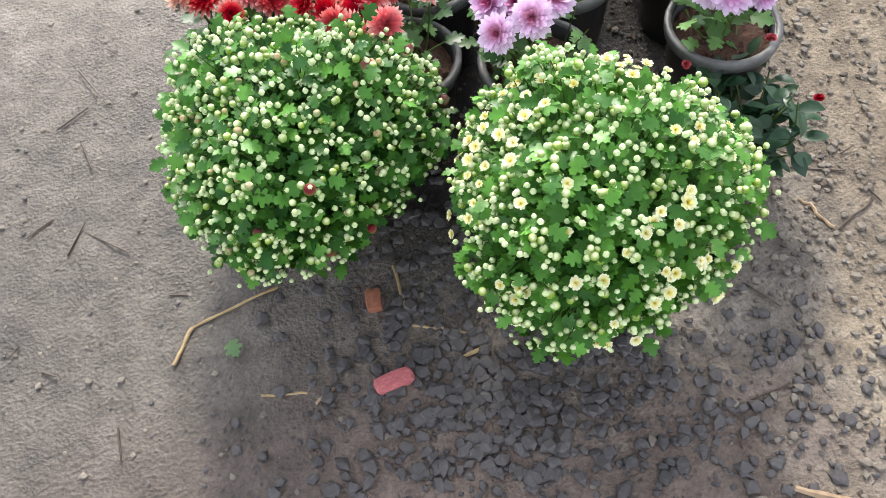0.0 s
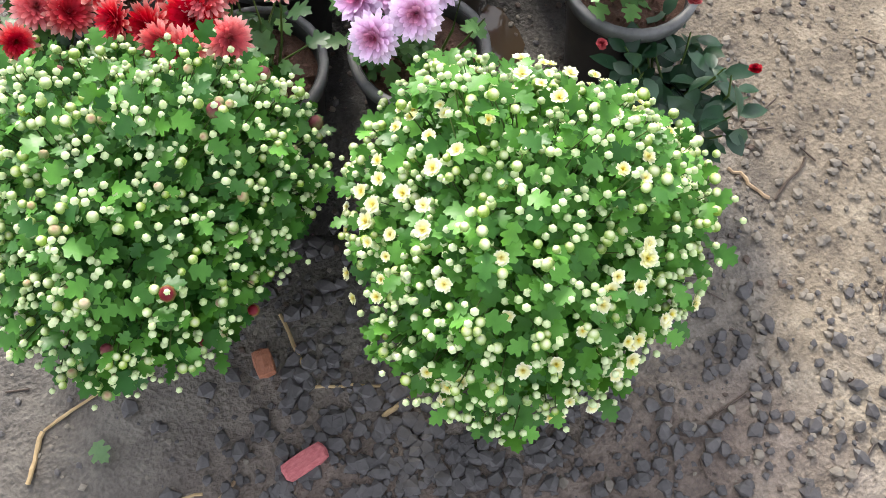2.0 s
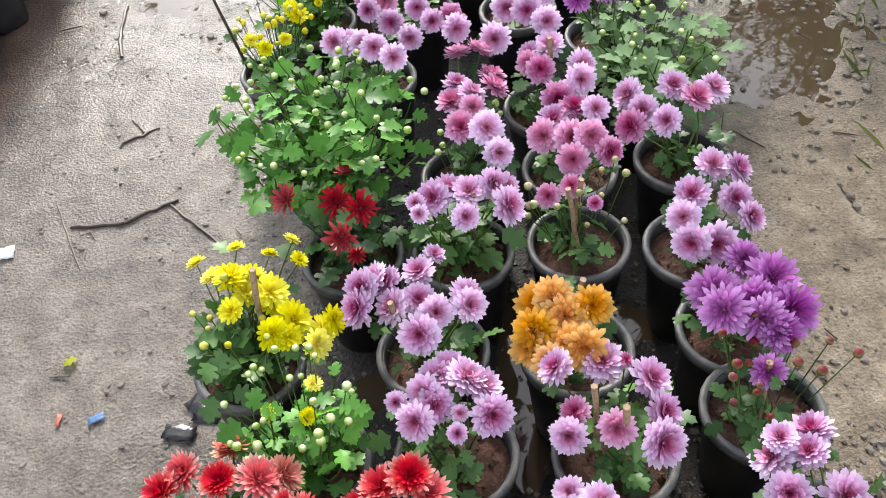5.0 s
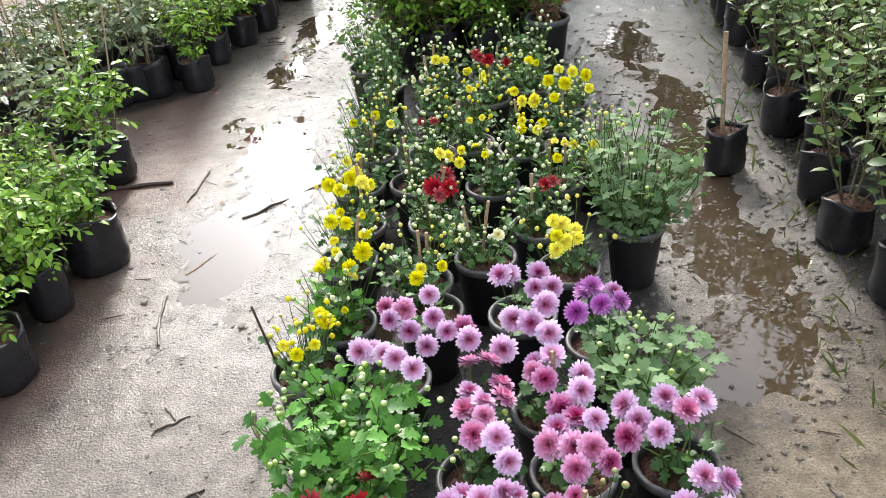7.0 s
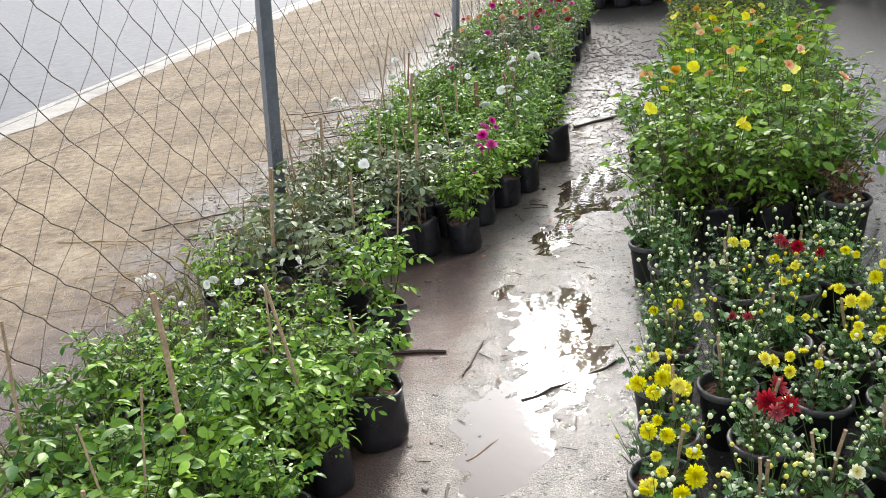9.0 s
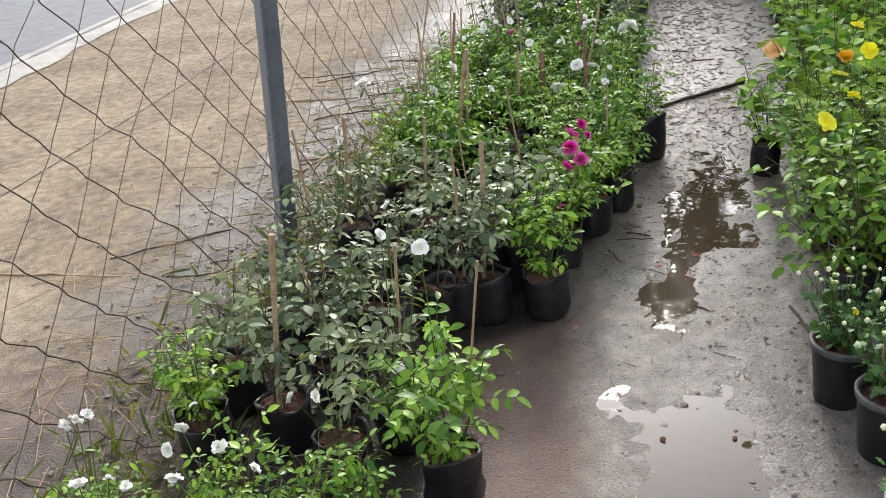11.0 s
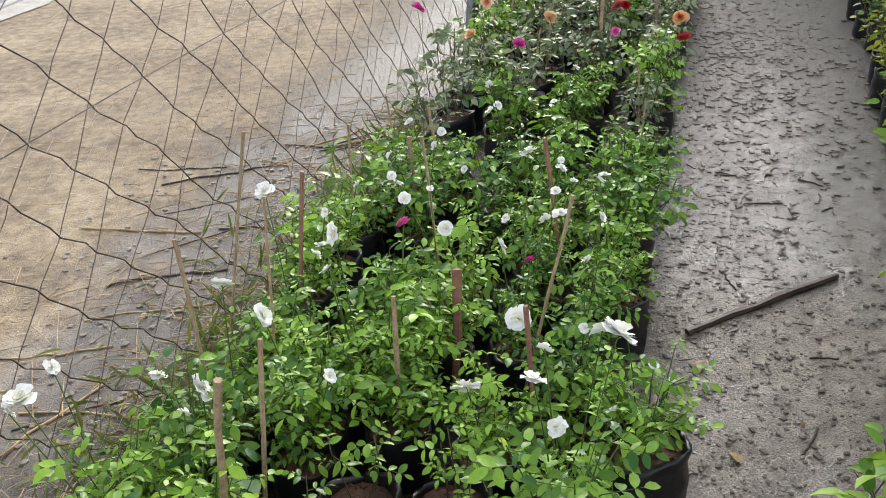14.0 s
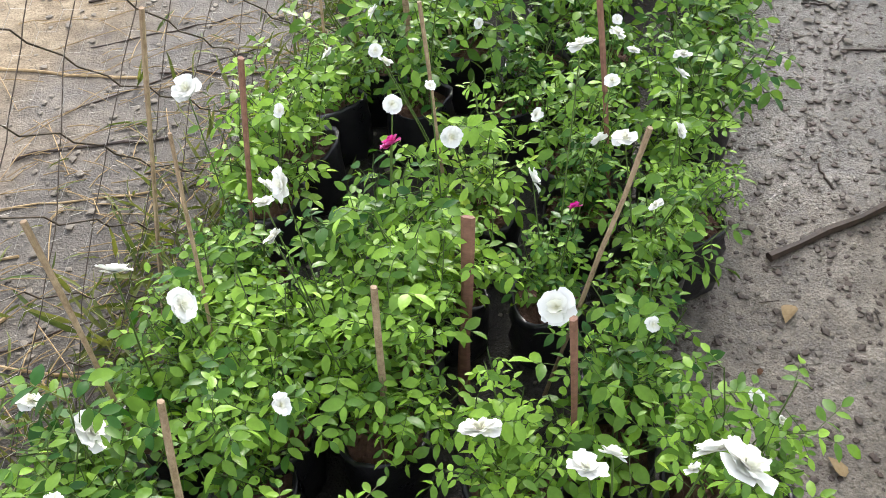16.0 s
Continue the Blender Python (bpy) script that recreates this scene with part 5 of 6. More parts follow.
for x, y, size, fam, h, sticks in ((-0.83, 6.13, 1.2, PALEROSE, 1.0, 1), (-0.82, 3.12, 1.0, ROSES, 0.95, 1), (-0.71, 3.37, 1.45, ROSES, 1.0, 1), (-1.02, 3.0, 1.3, BROADROSE, 0.8, 0), (-1.05, 2.8, 1.3, BROADROSE, 0.8, 0),
                                (-1.0, 3.25, 1.3, BROADROSE, 0.85, 1), (-0.88, 2.78, 1.2, ROSES, 0.7, 0), (-0.74, 4.06, 1.15, ROSES, 1.15, 1), (-0.90, 4.32, 1.15, DUSTY, 0.95, 1), (-1.04, 4.15, 1.15, DUSTY, 0.9, 0),
                                (-1.25, 4.33, 1.15, DUSTY, 1.0, 1), (-1.45, 4.53, 1.18, DUSTY, 0.95, 0), (-1.46, 4.25, 1.18, ROSES, 0.8, 0), (-1.12, 4.52, 1.18, DUSTY, 1.0, 1), (-0.46, 5.03, 1.18, ROSES, 1.0, 0),
                                (-0.66, 5.02, 1.18, DUSTY, 1.05, 1), (-0.85, 4.95, 1.18, DUSTY, 1.05, 0), (-0.38, 5.42, 1.18, ROSES, 0.95, 1), (-0.24, 5.7, 1.18, ROSES, 1.0, 0), (-0.12, 5.93, 1.18, ROSES, 1.0, 1),
                                (-0.52, 5.25, 1.25, DUSTY, 1.1, 0), (-0.7, 5.25, 1.25, DUSTY, 1.0, 1), (0.08, 6.54, 1.6, ROSES, 0.8, 0), (-0.86, 6.74, 1.2, ROSES, 1.0, 0), (-0.96, 6.4, 1.2, ROSES, 1.0, 0), (-0.76, 6.5, 1.2, ROSES, 0.9, 0), (-1.08, 6.2, 1.2, ROSES, 0.9, 0), (-0.6, 7.02, 1.2, ROSES, 1.0, 0), (-0.64, 6.78, 1.2, ROSES, 0.95, 0)):
    words = "rose bush with dusty grey-green leaves in a black grow bag" if fam is DUSTY else "young rose bush with fresh green leaves in a black grow bag"
    t = bagged("rose_bush", x, y, fam[rng.randrange(len(fam))], words, "rose bush", "roses along the fence", size, rng.uniform(0, 360), h, sticks)
    LEFT.append((x, y, t))


STAKE_WORDS = ["pale split-bamboo stake holding up a rose", "flat reddish-brown wooden stake among the roses"]
for number, (x, y, tx, ty, tz, thick) in enumerate(((-1.15, 6.97, -0.96, 7.0, 0.84, 1.0), (-0.93, 7.03, -0.85, 7.1, 0.68, 1.5), (-0.89, 6.69, -0.84, 6.75, 0.77, 0.7), (-0.97, 6.51, -0.99, 6.55, 0.76, 0.9),
                                                   (-0.41, 6.82, -0.4, 6.9, 0.48, 2.4), (-0.53, 6.6, -0.52, 6.65, 0.55, 1.2), (-0.17, 6.57, -0.2, 6.6, 0.56, 1.4), (-0.24, 6.85, -0.09, 6.9, 0.7, 1.0),
                                                   (-0.8, 6.25, -0.75, 6.35, 0.63, 1.1), (-0.47, 7.19, -0.52, 7.25, 0.72, 0.8), (-0.09, 7.32, -0.17, 7.4, 0.65, 1.5))):
    t = thing("plant_stake", x, y, 0.0, 0, STAKE_WORDS[thick > 1.3], "stake", "stakes among the roses")
    up = Vector((tx - x, ty - y, tz))
    m = up.to_track_quat("Z", "Y").to_matrix().to_4x4() @ Matrix.Diagonal((0.5 * thick, 0.42 * min(thick, 1.2), up.length, 1))
    part("stake", STAKES[number % 3] if thick <= 1.3 else REDSTAKE, t, m)


def rose_flower(key, x, y, z, radius, plants=None):
    """A bloom on the bush that stands nearest, with its own stem."""
    rng = random.Random(f"{x}{y}{z}")
    px, py, t = min(plants or LEFT, key=lambda q: (q[0] - x) ** 2 + (q[1] - y) ** 2)
    far = math.hypot(x - px, y - py)
    if far > 0.24:
        x, y = px + (x - px) * 0.24 / far, py + (y - py) * 0.24 / far
    inv = t.matrix_basis.inverted()
    p = inv @ Vector((x, y, z))
    f = bloom(t, key, p.x, p.y, p.z, radius, rng, lean=55)
    g = Geo()
    g.tube([(p.x * 0.2, p.y * 0.2, 0.15), (p.x * 0.65, p.y * 0.65, 0.15 + (p.z - 0.15) * 0.6), tuple(p)], [0.0022, 0.0018, 0.0014], 4, False)
    part("flower_stem", g.mesh("flower_stem", STEM), t)
    return f


for key, x, y, z, r in (("white", -0.944, 7.038, 0.646, 0.036), ("white", -0.922, 6.595, 0.611, 0.034), ("white", -0.846, 6.622, 0.508, 0.036), ("white", -0.932, 6.400, 0.454, 0.036),
                        ("white", -1.231, 6.202, 0.571, 0.038), ("white", -0.680, 6.761, 0.663, 0.03), ("white", -0.71, 6.74, 0.64, 0.024), ("white", -0.70, 6.72, 0.58, 0.024), ("white", -0.207, 7.065, 0.75, 0.028),
                        ("white", -0.281, 6.976, 0.511, 0.028), ("white", -0.225, 6.726, 0.442, 0.036), ("white", -0.150, 6.314, 0.648, 0.022), ("white", -0.175, 6.364, 0.530, 0.028), ("white", -0.127, 6.287, 0.470, 0.026),
                        ("white", -0.334, 6.493, 0.405, 0.036), ("white", -0.011, 6.265, 0.723, 0.046), ("white", -0.04, 6.29, 0.71, 0.03), ("white", -0.12, 7.0, 0.6, 0.026), ("white", -0.06, 6.72, 0.42, 0.016),
                        ("white", -0.66, 6.5, 0.42, 0.022), ("white", -0.79, 6.94, 0.5, 0.02), ("white", -1.06, 6.45, 0.45, 0.022), ("white", -0.55, 7.05, 0.62, 0.022),
                        ("magenta", -0.547, 6.988, 0.573, 0.024), ("magenta", -0.2, 6.92, 0.5, 0.014), ("magenta", -0.734, 8.647, 0.738, 0.04), ("peachrose", 0.355, 8.534, 0.70, 0.04), ("redrose", 0.37, 8.5, 0.63, 0.03)):
    rose_flower(key, x, y, z, r)
rose_flower("white", -0.86, 4.13, 0.38, 0.028)
rose_flower("white", -0.76, 4.09, 0.74, 0.026)
rose_flower("white", -0.88, 4.4, 0.72, 0.02)
rose_flower("white", -0.79, 4.34, 0.72, 0.02)
rose_flower("white", -1.2, 5.41, 0.62, 0.02)
rose_flower("white", -1.18, 5.32, 0.6, 0.02)
rose_flower("white", -0.88, 4.26, 0.7, 0.02)
rose_flower("white", -0.91, 6.26, 0.5, 0.02)
rose_flower("white", -1.63, 3.94, 0.4, 0.022)
rose_flower("white", -1.61, 3.96, 0.4, 0.02)
rose_flower("white", -1.65, 3.92, 0.4, 0.02)
rose_flower("white", -1.22, 3.79, 0.42, 0.02)
rose_flower("white", -1.29, 3.69, 0.42, 0.02)
rose_flower("white", -1.5, 3.68, 0.42, 0.02)
rose_flower("white", -1.25, 6.18, 0.55, 0.02)
rose_flower("white", -1.24, 6.34, 0.55, 0.02)
rose_flower("magenta", -0.29, 5.55, 0.52, 0.032)
rose_flower("magenta", -0.34, 5.41, 0.48, 0.034)
rose_flower("magenta", -0.36, 5.31, 0.44, 0.034)
rose_flower("magenta", -0.39, 5.16, 0.35, 0.016)
rose_flower("magenta", -0.27, 5.48, 0.5, 0.02)

rng = random.Random(33)
for _ in range(46):
    y = rng.uniform(8.7, 12.2)
    x = rng.uniform(fence_x(y) + 0.2, left_edge(y))
    rose_flower(rng.choice(["magenta", "redrose", "magenta", "peachrose", "redrose"]), x, y, rng.uniform(0.5, 0.72), rng.uniform(0.022, 0.035))
for _ in range(26):
    y = rng.uniform(6.9, 8.2)
    x = rng.uniform(fence_x(y) + 0.2, left_edge(y))
    rose_flower("white", x, y, rng.uniform(0.44, 0.62), rng.uniform(0.014, 0.024))
for _ in range(12):
    y = rng.uniform(3.4, 4.1)
    x = rng.uniform(fence_x(y) + 0.25, left_edge(y) - 0.15)
    rose_flower("white", x, y, rng.uniform(0.36, 0.46), rng.uniform(0.014, 0.022))

for key, x, y, z, r in (("magenta", 0.6, 10.26, 0.62, 0.05), ("magenta", 0.36, 10.3, 0.6, 0.045), ("magenta", 0.1, 9.56, 0.57, 0.04),
                         ("white", 0.1, 6.6, 0.4, 0.014), ("white", 0.14, 6.57, 0.38, 0.012), ("white", 0.0, 6.48, 0.36, 0.015), ("magenta", -0.33, 5.5, 0.5, 0.036), ("magenta", -0.3, 5.43, 0.42, 0.034)):
    rose_flower(key, x, y, z, r)

# ---- far part of the middle bed: shrubs and hibiscus ----
MIDDLE = []
rng = random.Random(41)


def mid_left(y):
    return 0.42 + 0.21 * (y - 4.7)


for row, y in enumerate(np.arange(4.95, 5.8, 0.22)):
    for k in range(4):
        x = mid_left(y) + 0.08 + k * 0.235 + rng.uniform(-0.03, 0.03)
        t = bagged("flowering_shrub", x, y + rng.uniform(-0.04, 0.04), FINE[rng.randrange(4)], "bushy green shrub with small leaves in a black bag", "shrub", "shrubs in the middle bed", rng.uniform(1.0, 1.2), rng.uniform(0, 360), rng.uniform(0.95, 1.25))
        MIDDLE.append((x, y, t))
for row, y in enumerate(np.arange(5.98, 13.0, 0.31)):
    for k in range(4):
        x = mid_left(y) + 0.12 + k * 0.27 + rng.uniform(-0.04, 0.04)
        fam = (FINE if k > 1 and y < 6.5 else HIBIS) if y < 8.2 else (GOLD if 8.2 < y < 9.6 and k < 3 else TALL)
        word = {id(HIBIS): "hibiscus with large bright-green leaves in a black bag", id(GOLD): "shrub with golden variegated leaves in a black bag", id(TALL): "tall leafy green shrub in a black bag", id(FINE): "bushy green shrub with small leaves in a black bag"}[id(fam)]
        t = bagged("hibiscus" if fam is HIBIS else "leafy_shrub", x, y + rng.uniform(-0.05, 0.05), fam[rng.randrange(len(fam))], word, "shrub", "shrubs in the middle bed", rng.uniform(1.0, 1.25), rng.uniform(0, 360), rng.uniform(0.85, 1.1))
        MIDDLE.append((x, y, t))
t = bagged("hibiscus", 0.60, 6.22, HIBIS[1], "young hibiscus in a small black bag beside the path", "shrub", "shrubs in the middle bed", 0.95, 40, 0.8)
MIDDLE.append((0.60, 6.22, t))
rose_flower("hib_yellow", 0.47, 5.1, 0.62, 0.04, MIDDLE)
rose_flower("hib_yellow", 0.64, 5.48, 0.66, 0.04, MIDDLE)
rose_flower("hib_orange", 0.67, 6.48, 0.5, 0.05, MIDDLE)
rose_flower("hib_yellow", 0.79, 5.64, 0.7, 0.04, MIDDLE)
rose_flower("hib_peach", 0.77, 6.87, 0.42, 0.05, MIDDLE)
rose_flower("hib_peach", 0.78, 6.53, 0.3, 0.045, MIDDLE)
rose_flower("hib_yellow", 0.88, 4.25, 0.62, 0.035, MIDDLE)
rose_flower("hib_yellow", 0.89, 4.34, 0.6, 0.035, MIDDLE)
rose_flower("hib_yellow", 0.96, 4.52, 0.75, 0.03, MIDDLE)
rose_flower("hib_orange", 0.88, 4.43, 0.75, 0.03, MIDDLE)
rose_flower("hib_peach", 1.21, 4.67, 0.78, 0.035, MIDDLE)
rose_flower("hib_peach", 1.07, 4.97, 0.8, 0.035, MIDDLE)
rose_flower("hib_yellow", 0.53, 5.04, 0.72, 0.03, MIDDLE)
for _ in range(34):
    y = rng.uniform(5.0, 8.0)
    x = rng.uniform(mid_left(y), mid_left(y) + 0.85)
    rose_flower(rng.choice(["hib_yellow", "hib_yellow", "hib_peach", "hib_orange"]), x, y, rng.uniform(0.66, 0.8), rng.uniform(0.025, 0.038), MIDDLE)
t = thing("withered_shrub", 1.27, 4.72, -0.003, 0, "withered red-brown shrub in a tall black pot", "potted plant")
rng = random.Random(3)
pot_parts(t, rng, 1.2)
f, s = shrub_meshes("withered", 1, OVAL, LEAF_DRY, 0.035, 14, 0.24, 0.14, 10, low=0.3, stem_mat=BROWNSTEM)
part("foliage", f, t, pose(0, 0, 0.2))
part("stem", s, t, pose(0, 0, 0.2))

# ---- bed beyond the second path ----
rng = random.Random(51)


def right_edge(y):
    return 1.50 + 0.30 * (y - 2.4)


RIGHT = []
y = 1.7
while y < 13.5:
    for k in range(6):
        x = right_edge(y) + 0.12 + k * 0.25 + rng.uniform(-0.07, 0.07)
        fam = TALL if rng.random() < 0.8 or y < 5 else HIBIS
        t = bagged("leafy_shrub", x, y + rng.uniform(-0.06, 0.06), fam[rng.randrange(len(fam))], "tall leafy green shrub in a black polythene bag", "shrub", "shrubs across the path", rng.uniform(1.1, 1.4), rng.uniform(0, 360), rng.uniform(0.8, 1.2))
        RIGHT.append((x, y, t))
    y += 0.27 if y < 7 else 0.4
rose_flower("hib_orange", 2.2, 6.6, 0.75, 0.045, RIGHT)
rose_flower("magenta", 2.05, 3.9, 0.95, 0.05, RIGHT)
rose_flower("peachrose", 2.0, 3.8, 0.88, 0.045, RIGHT)
bagged("leafy_shrub", 1.57, 3.40, family("small_shrub", 1, OVAL, LEAF_MUM, 0.04, 3, 0.3, 0.12, 6, stem_mat=BROWNSTEM)[0], "sparse shrub cutting in a black bag", "shrub", "shrubs across the path", 1.1, 0, 0.9, 1)
rng = random.Random(52)
FAR = family("far_shrub", 3, BROAD, LEAF_MUM, 0.11, 12, 1.0, 0.36, 14, low=0.35, forks=2, r=0.005, stem_mat=BROWNSTEM)
for k in range(126):
    x, y = 0.3 + (k % 18) * 0.42 + (k // 18 % 2) * 0.21 + rng.uniform(-0.1, 0.1), 14.2 + (k // 18) * 0.55 + rng.uniform(-0.1, 0.1)
    bagged("dark_shrub", x, y, FAR[k % 3], "dark leafy shrub in a black bag at the far end", "shrub", "shrubs at the far end", 1.6, rng.uniform(0, 360), rng.uniform(0.9, 1.2))

# ---- trees beyond the nursery, mirrored in the puddles ----
def tree(x, y, height, spread, seed):
    rng = random.Random(seed)
    t = thing("tree", x, y, 0, 0, "tall broad-leaved tree beyond the plant beds", "tree", "trees beyond the nursery")
    w, g = Geo(), Geo()
    w.tube([(0, 0, -0.1), (0.1, 0, height * 0.25), (0.05, 0.1, height * 0.5), (0.1, 0.05, height * 0.85)], [0.22, 0.17, 0.12, 0.05], 8)
    for k in range(34):
        a, up = rng.random() * 6.3, rng.uniform(0.35, 0.95)
        reach = spread * (1.15 - abs(up - 0.6)) * rng.uniform(0.5, 1.0)
        tip = np.array((math.cos(a) * reach, math.sin(a) * reach, height * up + reach * 0.25))
        w.tube([(0.07, 0.05, height * (up - 0.12)), tuple(tip * (0.5, 0.5, 1) - (0, 0, 0.3)), tuple(tip)], [0.07, 0.045, 0.015], 5, False)
        for _ in range(150):
            p = tip + np.array([rng.gauss(0, 0.55), rng.gauss(0, 0.55), rng.gauss(0, 0.4)])
            put_on(g, BROAD, p, (rng.uniform(-1, 1), rng.uniform(-1, 1), rng.uniform(-0.8, 0.3)), (rng.uniform(-0.6, 0.6), rng.uniform(-0.6, 0.6), 1), rng.uniform(0.14, 0.28))
    part("trunk", w.mesh("trunk", BROWNSTEM), t)
    part("crown", g.mesh("crown", LEAF_MUM), t)["kind"] = "stuff"
    return t


tree(3.0, 19.0, 9.0, 2.2, 1)
tree(5.2, 20.5, 10.0, 2.5, 5)
tree(7.4, 19.5, 9.0, 2.3, 6)
tree(9.5, 15.0, 11.0, 3.2, 2)
tree(12.5, 21.0, 10.0, 3.0, 3)

# ---- loose things on the ground ----
def rod(name, x0, y0, x1, y1, r, material, label, category, sag=0.01, seed=0, z=0.006):
    rng = random.Random(seed + x0)
    g = Geo()
    pts = [(x0 + (x1 - x0) * t + rng.uniform(-sag, sag), y0 + (y1 - y0) * t + rng.uniform(-sag, sag), ground_z(x0 + (x1 - x0) * t, y0 + (y1 - y0) * t) + r * 0.7) for t in np.linspace(0, 1, 8)]
    g.tube(pts, [r * rng.uniform(0.75, 1.1) for _ in pts], 6)
    return tagged(new(name, g.mesh(name, material, False)), label, category)


rod("stick", 0.287, 7.306, 0.84, 7.673, 0.013, DARKWOOD, "long dark stick lying across the muddy path", "stick", 0.006)
rod("stick", -0.90, 3.97, -0.51, 3.945, 0.009, DARKWOOD, "straight dark stick lying beside the grow bags", "stick", 0.003)
rod("stick", -0.23, 3.56, 0.13, 3.79, 0.006, DARKWOOD, "thin bent dark stick in the wet path", "stick", 0.006)
rod("stick", -0.41, 3.22, -0.26, 3.4, 0.005, WOOD, "pale flat twig half sunk in the wet path", "stick", 0.006)
rod("stick", -0.47, 2.83, -0.47, 3.09, 0.005, DARKWOOD, "bent dark twig on the muddy path", "stick", 0.006)
rod("stick", -0.44, 3.75, -0.37, 4.0, 0.005, DARKWOOD, "short dark twig on the muddy path", "stick", 0.006)
rod("twig", -0.45, 2.43, -0.35, 2.49, 0.003, DARKWOOD, "thin forked twig on the muddy path", "twig", 0.008)
rod("twig", -0.42, 2.53, -0.39, 2.47, 0.003, DARKWOOD, "thin forked twig on the muddy path", "twig", 0.002)
rod("twig", -0.54, 2.18, -0.42, 2.16, 0.004, DARKWOOD, "curled dead stem on the muddy path", "twig", 0.003)
rod("twig", -0.42, 2.16, -0.3, 2.2, 0.004, DARKWOOD, "curled dead stem on the muddy path", "twig", 0.003)
rod("twig", -0.32, 2.19, -0.21, 2.03, 0.003, DARKWOOD, "thin dry stem on the muddy path", "twig", 0.003)
rod("twig", -0.58, 2.26, -0.51, 2.04, 0.002, DARKWOOD, "thin dry stem on the muddy path", "twig", 0.003)
rod("twig", -0.34, 0.78, -0.31, 0.84, 0.0035, STRAW, "dry straw stalk on the gravelly mud", "twig", 0.001)
rod("twig", -0.31, 0.84, -0.17, 0.88, 0.0025, STRAW, "dry straw stalk on the gravelly mud", "twig", 0.002)
rod("twig", 0.02, 0.88, 0.03, 0.77, 0.0035, STRAW, "bent dry straw stalk on the gravelly mud", "twig", 0.002)
rod("twig", 0.03, 0.77, 0.14, 0.73, 0.0025, STRAW, "bent dry straw stalk on the gravelly mud", "twig", 0.002)
rod("twig", 0.1, 0.7, 0.14, 0.71, 0.004, STRAW, "short yellow straw on the gravelly mud", "twig", 0.001)
rod("twig", -0.21, 0.7, -0.14, 0.69, 0.002, STRAW, "thin dry straw on the gravelly mud", "twig", 0.001)
rod("twig", -0.13, 0.67, -0.1, 0.69, 0.003, WOOD, "short brown twig on the gravelly mud", "twig", 0.001)
rod("stick", 0.5, 0.41, 0.61, 0.36, 0.006, WOOD, "pale brown stick lying on the mud", "stick", 0.001)
rod("twig", 0.7, 0.92, 0.78, 0.89, 0.002, DARKWOOD, "thin dark twig on the mud", "twig", 0.001)
rod("twig", 0.69, 0.86, 0.72, 0.79, 0.003, WOOD, "thin brown twig on the mud", "twig", 0.004)
rod("twig", 0.73, 0.79, 0.8, 0.83, 0.002, DARKWOOD, "thin dark twig on the mud", "twig", 0.003)
rod("stick", 0.37, 4.98, 0.41, 4.55, 0.006, DARKWOOD, "dark stick lying beside the middle bed", "stick", 0.006)
t = thing("leaning_stake", -0.072, 2.391, 0.06, 0, "thin dark bamboo stake leaning out of the bed", "stake")
g = Geo()
g.tube([(0, 0, -0.08), (0, 0, 0), (-0.048, -0.042, 0.34)], [0.0045, 0.0042, 0.003], 6)
part("stake", g.mesh("leaning_stake", DARKWOOD, False), t)
t = thing("short_stake", -0.17, 2.31, 0.0, 0, "short dark stake standing in the mud", "stake")
part("stake", STAKES[1], t, pose(0, 0, -0.01, -3, 2, 0) @ Matrix.Diagonal((0.45, 0.45, 0.12, 1)))


def stones(name, count, xr, yr, size, material, seed, label, keep=None, flat=0.75):
    rng = random.Random(seed)
    g = Geo()
    base = [(1, 0, 0), (-1, 0, 0), (0, 1, 0), (0, -1, 0), (0.5, 0.5, 0.6), (-0.5, 0.5, 0.55), (-0.5, -0.5, 0.6), (0.5, -0.5, 0.5), (0.5, 0.5, -0.5), (-0.5, 0.5, -0.5), (-0.5, -0.5, -0.5), (0.5, -0.5, -0.5)]
    fs = [(4, 5, 6, 7), (0, 4, 7), (2, 5, 4), (1, 6, 5), (3, 7, 6), (0, 8, 2, 4), (2, 9, 1, 5), (1, 10, 3, 6), (3, 11, 0, 7)]
    for _ in range(count):
        x, y = rng.gauss(*xr), rng.gauss(*yr)
        if keep and not keep(x, y):
            continue
        s = size * rng.uniform(0.45, 1.3) ** 1.3
        a = rng.random() * 6.3
        vs = [(p[0] * s * rng.uniform(0.75, 1.25), p[1] * s * 0.8 * rng.uniform(0.75, 1.25), p[2] * s * flat * rng.uniform(0.7, 1.2)) for p in base]
        z = ground_z(x, y) + s * 0.22
        g.add([(x + vx * math.cos(a) - vy * math.sin(a), y + vx * math.sin(a) + vy * math.cos(a), z + vz) for vx, vy, vz in vs], fs)
    return tagged(new(name, g.mesh(name, material, False)), label, "gravel", kind="stuff")


stones("gravel", 620, (0.12, 0.13), (0.62, 0.09), 0.0112, STONE, 1, "dark angular gravel chips scattered on mud")
stones("gravel", 320, (0.45, 0.18), (0.52, 0.11), 0.010, STONE, 2, "dark angular gravel chips scattered on mud")
stones("gravel", 240, (0.08, 0.09), (0.86, 0.11), 0.011, STONE, 3, "dark angular gravel chips scattered on mud")
stones("gravel", 1100, (0.25, 0.45), (0.65, 0.35), 0.0042, STONE, 4, "small gravel grit scattered on mud")
CLOD = plain_mat("mud_clod", (0.08, 0.066, 0.053), (0.27, 0.235, 0.19), 0.7, 60, 0.6)
stones("mud_clods", 1100, (-0.2, 0.6), (1.8, 1.2), 0.0055, CLOD, 5, "small clods of mud on the ground", None, 0.5)
stones("mud_clods", 1300, (0.2, 0.9), (5.2, 1.6), 0.006, CLOD, 6, "small clods of mud on the ground", None, 0.4)
